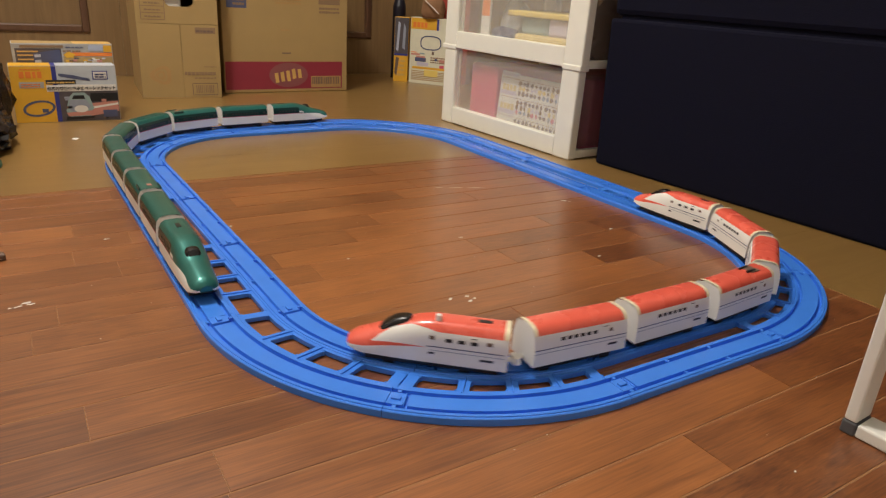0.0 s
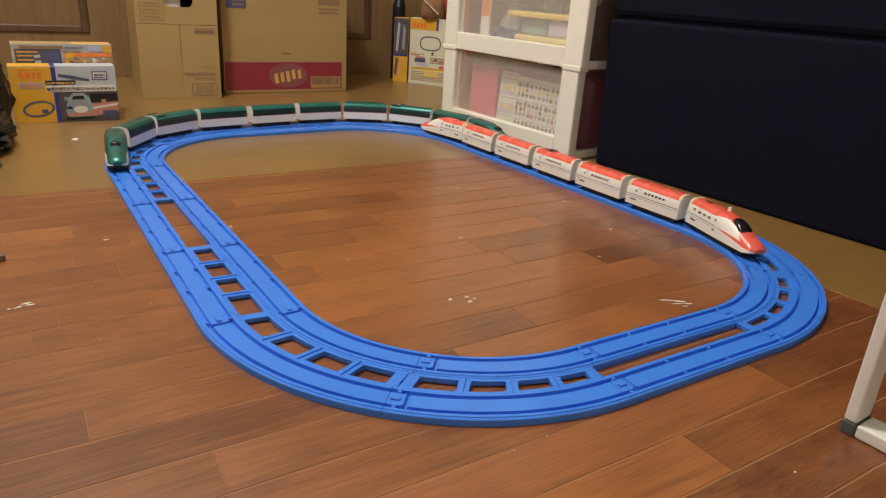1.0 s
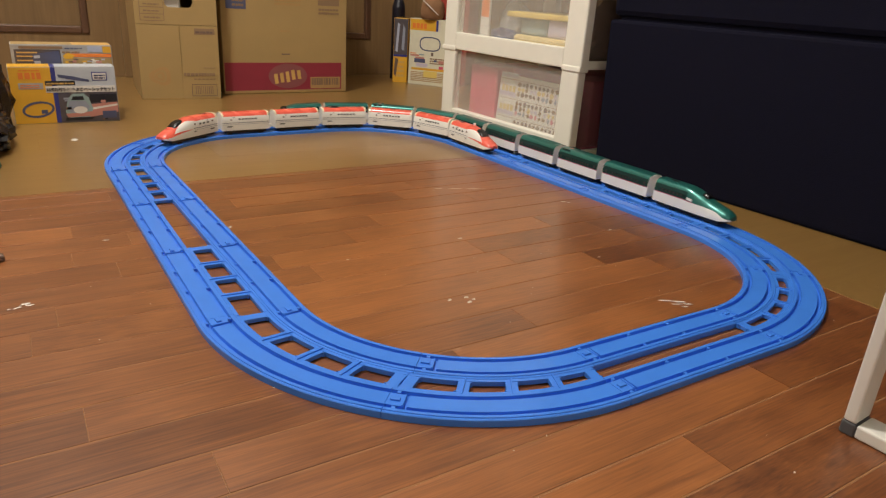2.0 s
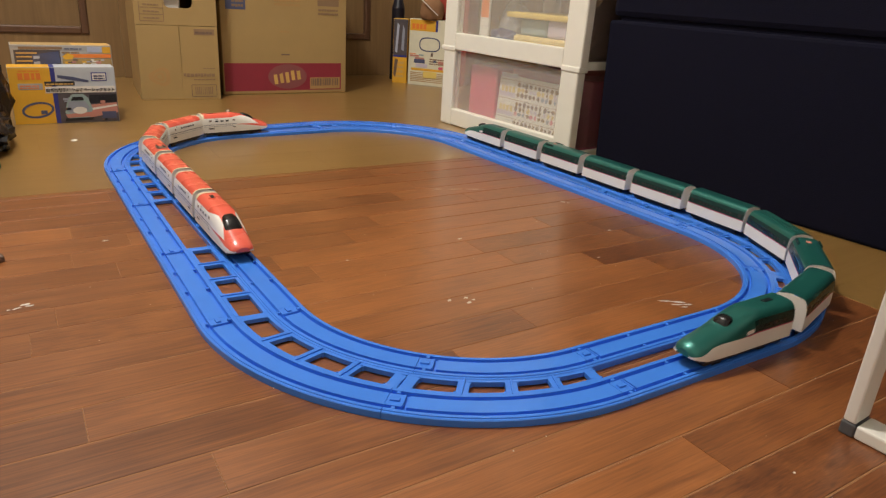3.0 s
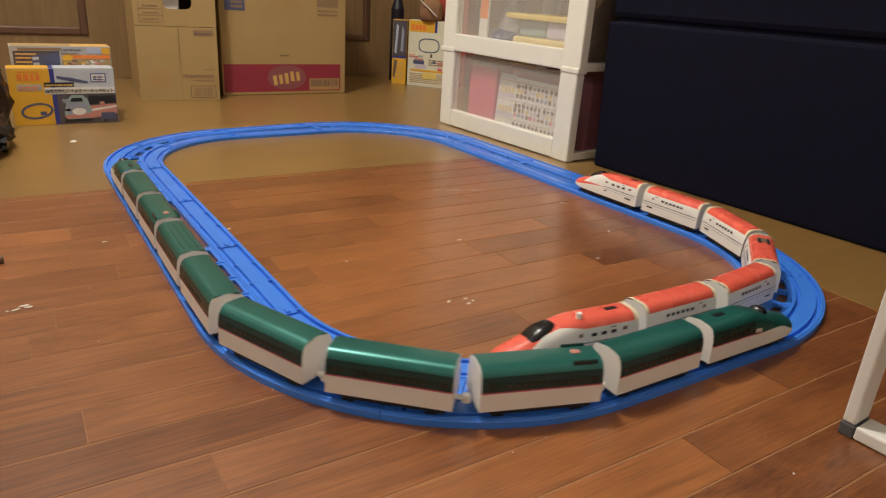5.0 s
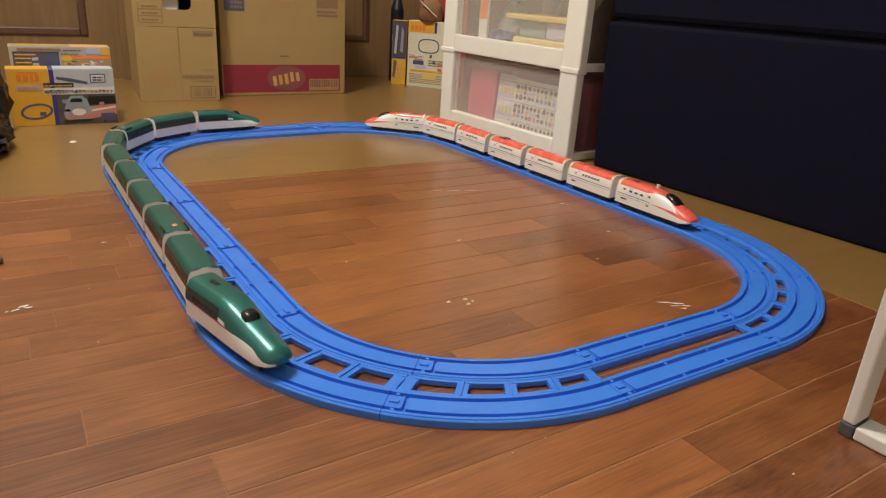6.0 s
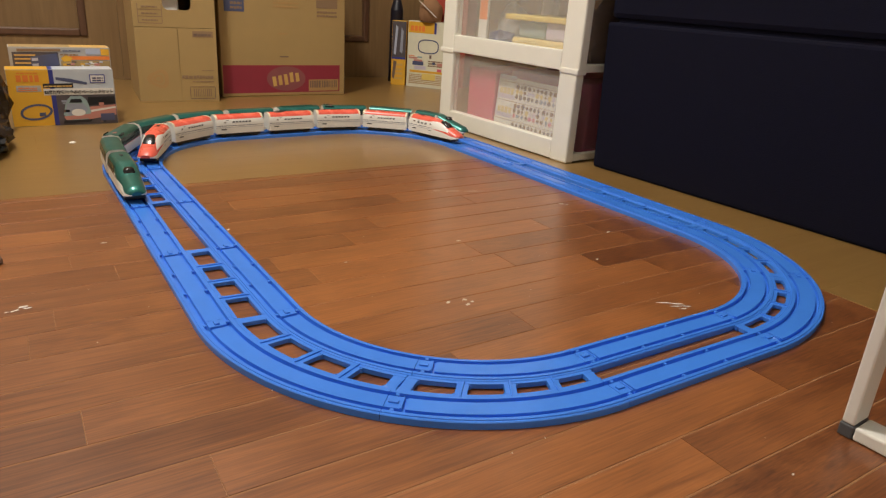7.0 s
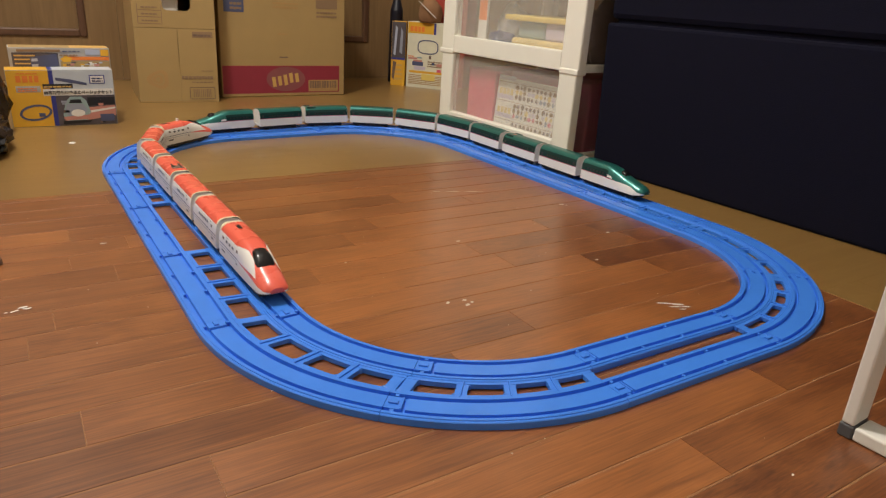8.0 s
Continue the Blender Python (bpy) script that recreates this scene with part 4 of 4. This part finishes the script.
# ---- the two toy trains ----
def table(rows):
    xs, ys = [r[0] for r in rows], [r[1] for r in rows]

    def at(x):
        if x <= xs[0]:
            return ys[0]
        for a, b, c, d in zip(xs[:-1], xs[1:], ys[:-1], ys[1:]):
            if x <= b:
                t = (x - a) / (b - a)
                return c + (d - c) * t
        return ys[-1]
    return at


class Shell:
    """The outer skin of a car: half width, under edge, top and squareness along its length (0 rear, 1 front)."""

    def __init__(self, length, half, under, top, square):
        self.length, self.half, self.under, self.top, self.square = length, table(half), table(under), table(top), table(square)

    def point(self, u, hf, side, out=0.0):
        w, a, b, n = self.half(u), self.under(u), self.top(u), self.square(u)
        hf = min(max(hf, 0.0), 1.0)
        y = w * max(0.0, 1 - hf ** n) ** (1 / n)
        return Vector((self.length * (u - 0.5), side * (y + out * (hf < 0.97)), a + (b - a) * hf + (out if hf >= 0.6 else 0)))

    def zone(self, u0, u1, low, high, bm=None, out=0.0, nu=None, nv=10, sides=(-1, 1)):
        """The skin between two heights (functions of u, 0 to 1), on both sides."""
        bm = bm or bmesh.new()
        nu = nu or max(3, int((u1 - u0) * 44))
        for side in sides:
            rows = []
            for i in range(nu + 1):
                u = u0 + (u1 - u0) * (1 - (1 - i / nu) ** 1.35 if u1 > 0.95 else i / nu)
                lo, hi = low(u), max(low(u) + 1e-4, high(u))
                n = self.square(u)
                fa, fb = math.asin(min(1, lo ** (n / 2))), math.asin(min(1, hi ** (n / 2)))
                rows.append([bm.verts.new(self.point(u, math.sin(fa + (fb - fa) * j / nv) ** (2 / n), side, out)) for j in range(nv + 1)])
            for a, b in zip(rows[:-1], rows[1:]):
                for j in range(nv):
                    f = (a[j], b[j], b[j + 1], a[j + 1])
                    bm.faces.new(f if side < 0 else tuple(reversed(f)))
        bmesh.ops.remove_doubles(bm, verts=bm.verts, dist=1e-6)
        return bm

    def wall(self, u, bm=None, inset=0.0):
        """A flat end wall, 1.2 mm thick."""
        bm = bm or bmesh.new()
        x = self.length * (u - 0.5)
        pts = [self.point(u, h, -1) for h in np.linspace(0, 1, 14)] + [self.point(u, h, 1) for h in np.linspace(1, 0, 14)[1:]]
        rings = []
        for dx in (0.0, 0.0012 if u < 0.5 else -0.0012):
            rings.append([bm.verts.new((x + dx, p.y * 0.995, p.z - inset)) for p in pts])
        bm.faces.new(rings[0])
        bm.faces.new(rings[1])
        for i in range(len(pts)):
            k = (i + 1) % len(pts)
            bm.faces.new((rings[0][i], rings[0][k], rings[1][k], rings[1][i]))
        bmesh.ops.recalc_face_normals(bm, faces=bm.faces)
        return bm


def level(v):
    return lambda u: v


def plates(car, name, material, shell, spots, hf0, hf1, out=0.00025, label=""):
    """Small windows and marks, each (centre, width) in shares of the length, as thin plates on both sides."""
    for u, du in spots:
        for side in (-1, 1):
            part(name, shell.zone(u - du / 2, u + du / 2, level(hf0), level(hf1), None, out, max(2, int(du * 30)), 2, (side,)), material, car, label)


def running_gear(car, length, half):
    """Dark chassis, wheels on their axles and a coupling hook."""
    frame_part = block("chassis", (-length / 2 + 0.008, -half * 0.78, 0.0105), (length / 2 - 0.016, half * 0.78, 0.0195), M_BLACK, car, 0.001, "black plastic chassis")
    for x in (-0.035, 0.035):
        for side in (-1, 1):
            bm = bmesh.new()
            bmesh.ops.create_cone(bm, cap_ends=True, segments=18, radius1=0.0062, radius2=0.0058, depth=0.003,
                                  matrix=Matrix.Translation((x, side * 0.0113, RAIL_H + 0.0034)) @ Matrix.Rotation(radians(-90 * side), 4, "X"))
            part("wheel", bm, M_BLACK, frame_part)
    bm = bmesh.new()
    box(bm, (-length / 2 - 0.009, -0.003, 0.0185), (-length / 2 + 0.004, 0.003, 0.021), 0.0008)
    bmesh.ops.create_cone(bm, cap_ends=True, segments=14, radius1=0.0042, radius2=0.0036, depth=0.006, matrix=Matrix.Translation((-length / 2 - 0.007, 0, 0.0200)))
    part("coupling", bm, M_WHITE, car, "white plastic coupling hook")


LEAD, MID, GAP, HALF, UNDER = 0.1475, 0.110, 0.0098, 0.0186, 0.0168


def red_middle(pantograph):
    car = thing("train_carriage", "white toy train carriage with a coral-red roof" + (" carrying a pantograph" if pantograph else ""), "toy train", None, "red and white toy train")
    sh = Shell(MID, [(0, HALF), (1, HALF)], [(0, UNDER), (1, UNDER)], [(0, 0.0548), (1, 0.0548)], [(0, 3.6), (1, 3.6)])
    smooth(part("body", sh.zone(0.02, 0.98, level(0.0), level(0.79)), M_WHITE, car))
    smooth(part("roof", sh.zone(0.055, 0.945, level(0.79), level(1.0)), M_RED, car, "coral-red roof"))
    for a, b in ((0.02, 0.055), (0.945, 0.98)):
        smooth(part("end_band", sh.zone(a, b, level(0.79), level(1.0), None, 0.0004, 2), M_CREAM, car, "cream band at the roof end"))
    part("end_wall", sh.wall(0.02), M_WHITE, car)
    part("end_wall", sh.wall(0.98), M_WHITE, car)
    plates(car, "window", M_BLACK, sh, [(0.30 + 0.066 * i, 0.042) for i in range(6)], 0.59, 0.67, label="small dark window")
    plates(car, "door_window", M_INK, sh, [(0.80, 0.035)], 0.58, 0.66)
    plates(car, "vent", M_BLACK, sh, [(0.745, 0.05)], 0.715, 0.735)
    plates(car, "stripe", M_NAVYLINE, sh, [(0.5, 0.95)], 0.425, 0.447, label="dark blue line along the side")
    plates(car, "stripe", M_SLATE_PALE, sh, [(0.5, 0.95)], 0.335, 0.350, label="fine grey line along the side")
    plates(car, "skirt_grille", M_BLACK, sh, [(0.83, 0.10)], 0.20, 0.26, label="black skirt grille")
    if pantograph:
        bm = bmesh.new()
        box(bm, (0.018, -0.008, 0.0544), (0.034, 0.008, 0.0555), 0.0003)
        part("pantograph_base", bm, M_INK, car)
        bm = bmesh.new()
        for y in (-0.005, 0.005):
            box(bm, (0.012, y - 0.0012, 0.0550), (0.028, y + 0.0012, 0.0568), 0.0004)
        part("pantograph", bm, M_BLACK, car)
    running_gear(car, MID, HALF)
    return car


def canopy(car, shell, stations, name="windscreen", material=None, drop=0.007, square=0.62):
    """A flat-sided cab dome standing on the skin: (share of the length, half width, top) from its back to its front."""
    half, top = table([(u, w) for u, w, _ in stations]), table([(u, z) for u, _, z in stations])
    u0, u1, n, m = stations[0][0], stations[-1][0], 16, 14
    bm, rows = bmesh.new(), []
    for i in range(n + 1):
        u = u0 + (u1 - u0) * i / n
        base = shell.top(u) - drop
        ring = []
        for j in range(m + 1):
            a = math.pi * j / m
            y = math.copysign(abs(math.cos(a)) ** square, math.cos(a)) * half(u)
            ring.append(bm.verts.new((shell.length * (u - 0.5), y, base + (top(u) - base) * math.sin(a) ** square)))
        rows.append(ring)
    for a, b in zip(rows[:-1], rows[1:]):
        for j in range(m):
            bm.faces.new((a[j], a[j + 1], b[j + 1], b[j]))
    bm.faces.new(rows[0])
    bm.faces.new(list(reversed(rows[-1])))
    bmesh.ops.recalc_face_normals(bm, faces=bm.faces)
    return smooth(part(name, bm, material or M_GLASS, car, "glossy black windscreen"), 50)


def red_lead(knob):
    car = thing("train_engine", "long-nosed coral-red and white toy train engine" + (" with a white switch knob" if knob else ""), "toy train", None, "red and white toy train")
    sh = Shell(LEAD + 0.004, [(0, HALF), (0.6, HALF), (0.7, 0.0182), (0.8, 0.0177), (0.88, 0.0170), (0.94, 0.0158), (0.975, 0.0140), (0.992, 0.0115), (1, 0.0080)],
               [(0, UNDER), (0.9, UNDER), (1, 0.0205)],
               [(0, 0.0548), (0.48, 0.0548), (0.56, 0.0526), (0.64, 0.0493), (0.72, 0.0455), (0.80, 0.0402), (0.88, 0.0355), (0.94, 0.0322), (0.98, 0.0285), (1, 0.0262)],
               [(0, 3.6), (0.5, 3.4), (0.75, 2.7), (1, 2.3)])
    roof_edge = table([(0, 0.79), (0.44, 0.79), (0.60, 0.95), (0.72, 0.93), (0.79, 0.80), (0.84, 0.60), (1, 0.60)])
    wedge_low = table([(0, 0.79), (0.50, 0.40), (0.54, 0.42), (0.70, 0.50), (0.84, 0.60), (1, 0.60)])
    red_low = table([(0, 0.40), (0.50, 0.40), (0.8, 0.40), (0.93, 0.36), (1.0, 0.28)])
    bm = sh.zone(0.02, 0.50, level(0.0), roof_edge)
    sh.zone(0.50, 0.84, wedge_low, roof_edge, bm)
    sh.zone(0.50, 1.0, level(0.0), red_low, bm)
    smooth(part("body", bm, M_WHITE, car))
    bm = sh.zone(0.05, 0.84, roof_edge, level(1.0))
    sh.zone(0.50, 0.84, red_low, wedge_low, bm)
    sh.zone(0.84, 1.0, red_low, level(1.0), bm)
    smooth(part("roof", bm, M_RED, car, "coral-red roof and nose"))
    smooth(part("end_band", sh.zone(0.02, 0.05, level(0.79), level(1.0), None, 0.0003, 2), M_CREAM, car, "cream band at the roof end"))
    part("end_wall", sh.wall(0.02), M_WHITE, car)
    part("nose_tip", sh.wall(1.0), M_RED, car)
    canopy(car, sh, [(0.615, 0.0066, 0.0514), (0.635, 0.0086, 0.0526), (0.67, 0.0098, 0.0518), (0.72, 0.0106, 0.0496), (0.765, 0.0110, 0.0450), (0.79, 0.0104, 0.0416), (0.81, 0.0088, 0.0388)])
    plates(car, "window", M_BLACK, sh, [(0.22 + 0.075 * i, 0.04) for i in range(3)], 0.58, 0.66, label="small dark window")
    plates(car, "door_window", M_INK, sh, [(0.13, 0.035), (0.47, 0.03)], 0.60, 0.69)
    plates(car, "vent", M_BLACK, sh, [(0.22, 0.04)], 0.72, 0.74)
    plates(car, "stripe", M_NAVYLINE, sh, [(0.27, 0.46)], 0.425, 0.447, label="dark blue line along the side")
    plates(car, "stripe", M_SLATE_PALE, sh, [(0.26, 0.44)], 0.335, 0.350, label="fine grey line along the side")
    plates(car, "skirt_grille", M_BLACK, sh, [(0.14, 0.08)], 0.20, 0.26, label="black skirt grille")
    plates(car, "speaker_slot", M_BLACK, sh, [(0.47, 0.035)], 0.24, 0.29)
    bm = bmesh.new()
    box(bm, (-0.056, -0.0025, 0.0545), (-0.043, 0.0025, 0.0554), 0.0003)
    part("roof_slot", bm, M_BLACK, car)
    if knob:
        bm = bmesh.new()
        bmesh.ops.create_cone(bm, cap_ends=True, segments=14, radius1=0.0032, radius2=0.0026, depth=0.007, matrix=Matrix.Translation((-0.008, 0.006, 0.0558)))
        part("switch_knob", bm, M_WHITE, car, "white plastic switch knob")
    running_gear(car, LEAD, HALF)
    return car


def green_middle(style):
    extra = {0: "", 1: " with ridges along its roof", 2: " with a red roof fitting"}[style]
    car = thing("train_carriage", "metallic green and white toy train carriage" + extra, "toy train", None, "green and white toy train")
    sh = Shell(MID, [(0, HALF), (1, HALF)], [(0, UNDER), (1, UNDER)], [(0, 0.0548), (1, 0.0548)], [(0, 4.2), (1, 4.2)])
    smooth(part("body", sh.zone(0.02, 0.98, level(0.0), level(0.43)), M_WHITE, car, "white lower body"))
    part("stripe", sh.zone(0.02, 0.98, level(0.43), level(0.465), None, 0.0, None, 2), M_PINK, car, "thin pink waist line")
    smooth(part("roof", sh.zone(0.02, 0.98, level(0.465), level(1.0)), M_GREEN, car, "metallic green roof and upper side"))
    # window band carried up to 0.80: its upper part paints the side's shading
    plates(car, "shaded_window_band", M_DKGREEN, sh, [(0.5, 0.96)], 0.47, 0.80, label="dark window band with the side's shade painted above it")
    plates(car, "window", M_BLACK, sh, [(0.24 + 0.058 * i, 0.034) for i in range(10)], 0.55, 0.62, 0.0005, label="small dark window")
    plates(car, "door_window", M_BLACK, sh, [(0.09, 0.045), (0.91, 0.045)], 0.54, 0.66)
    part("end_wall", sh.wall(0.016), M_WHITE, car)
    part("end_wall", sh.wall(0.984), M_WHITE, car)
    if style == 1:
        for y in (-0.007, 0.0, 0.007):
            bm = bmesh.new()
            box(bm, (-0.042, y - 0.0009, 0.0538), (0.042, y + 0.0009, 0.0556), 0.0004)
            part("roof_ridge", bm, M_GREEN, car)
    if style == 2:
        bm = bmesh.new()
        box(bm, (-0.038, -0.004, 0.0540), (-0.030, 0.002, 0.0556), 0.0005)
        part("roof_fitting", bm, M_SALMON, car, "small red roof fitting")
        for y in (-0.0135, 0.0135):
            block("pantograph_guard", (-0.048, y - 0.001, 0.048), (-0.026, y + 0.001, 0.0550), M_DKGREEN, car, 0.0006)
    running_gear(car, MID, HALF)
    return car


def green_lead():
    car = thing("train_engine", "long-nosed metallic green and white toy train engine", "toy train", None, "green and white toy train")
    sh = Shell(LEAD, [(0, HALF), (0.62, HALF), (0.75, 0.0179), (0.85, 0.0172), (0.91, 0.0162), (0.955, 0.0147), (0.982, 0.0123), (0.995, 0.0094), (1, 0.0066)],
               [(0, UNDER), (0.88, UNDER), (1, 0.0205)],
               [(0, 0.0548), (0.42, 0.0548), (0.50, 0.0528), (0.57, 0.0496), (0.64, 0.0466), (0.72, 0.0422), (0.82, 0.0386), (0.90, 0.0354), (0.95, 0.0332), (0.985, 0.0297), (1, 0.0268)],
               [(0, 4.2), (0.45, 3.8), (0.7, 2.6), (1, 2.1)])
    white_top = table([(0, 0.43), (0.5, 0.43), (0.62, 0.50), (0.75, 0.60), (0.84, 0.60), (0.90, 0.44), (0.94, 0.31), (1, 0.26)])
    smooth(part("body", sh.zone(0.02, 1.0, level(0.0), white_top), M_WHITE, car, "white lower body"))
    smooth(part("roof", sh.zone(0.02, 1.0, lambda u: white_top(u) + (0.035 if u < 0.5 else max(0, 0.035 - (u - 0.5) * 0.35)), level(1.0)), M_GREEN, car, "metallic green roof and nose"))
    part("stripe", sh.zone(0.02, 0.60, white_top, lambda u: white_top(u) + (0.035 if u < 0.5 else max(0, 0.035 - (u - 0.5) * 0.35)), None, 0.0, None, 2), M_PINK, car, "thin pink waist line")
    part("end_wall", sh.wall(0.016), M_WHITE, car)
    # as on the carriages, the band's upper part is painted shade
    plates(car, "shaded_window_band", M_DKGREEN, sh, [(0.24, 0.44)], 0.47, 0.80, label="dark window band with the side's shade painted above it")
    plates(car, "window", M_BLACK, sh, [(0.13 + 0.052 * i, 0.03) for i in range(6)], 0.55, 0.63, 0.0005, label="small dark window")
    plates(car, "crest", M_WHITE, sh, [(0.50, 0.075)], 0.50, 0.60, 0.0004, label="small pale crest plate")
    part("nose_tip", sh.wall(1.0), M_GREEN, car)
    canopy(car, sh, [(0.595, 0.0050, 0.0488), (0.61, 0.0080, 0.0510), (0.64, 0.0088, 0.0508), (0.668, 0.0086, 0.0498), (0.682, 0.0080, 0.0466), (0.692, 0.0066, 0.0442)])
    bm = bmesh.new()
    box(bm, (-0.052, -0.0025, 0.0538), (-0.038, 0.0025, 0.0555), 0.0003)
    part("roof_slot", bm, M_BLACK, car)
    running_gear(car, LEAD, HALF)
    return car


def turned(maker, *a):
    """A car that faces backwards: its parts are turned half round on its own origin."""
    car = maker(*a)
    for ch in car.children:
        ch.matrix_basis = pose(0, 0, 0, 0, 0, 180) @ ch.matrix_basis
    return car


RED_TRAIN = [red_lead(False)] + [red_middle(i == 2) for i in range(5)] + [turned(red_lead, True)]
GREEN_TRAIN = [green_lead()] + [green_middle({1: 2, 2: 1, 6: 2}.get(i, 0)) for i in range(8)] + [turned(green_lead)]
# where the front tip is, in metres along each path, at the given seconds
RED_AT = [(0.0, 1.016), (1.0, 1.667), (1.5, 1.998), (3.5, 3.279), (4.0, 3.605), (4.5, 3.921), (6.5, 5.230), (8.0, 6.178)]
GREEN_AT = [(0.0, 2.174), (8.0, -2.231)]


def run_train(cars, path, at, sign):
    where = table(at)
    off = 0.0
    for i, car in enumerate(cars):
        ln = LEAD if i in (0, len(cars) - 1) else MID
        mid = off + ln / 2
        off += ln + GAP
        rows = []
        for k in range(81):
            t = k / 10
            s = where(t) - sign * mid
            a, _ = on_oval(path, s + sign * 0.035)
            b, _ = on_oval(path, s - sign * 0.035)
            q, d = (a + b) / 2, a - b
            rows.append((t, pose(q.x, q.y, 0, 0, 0, math.degrees(math.atan2(d.y, d.x)))))
        walk(car, rows)


def motions():
    run_train(RED_TRAIN, PATH_IN, RED_AT, 1)
    run_train(GREEN_TRAIN, PATH_OUT, GREEN_AT, -1)


motions()
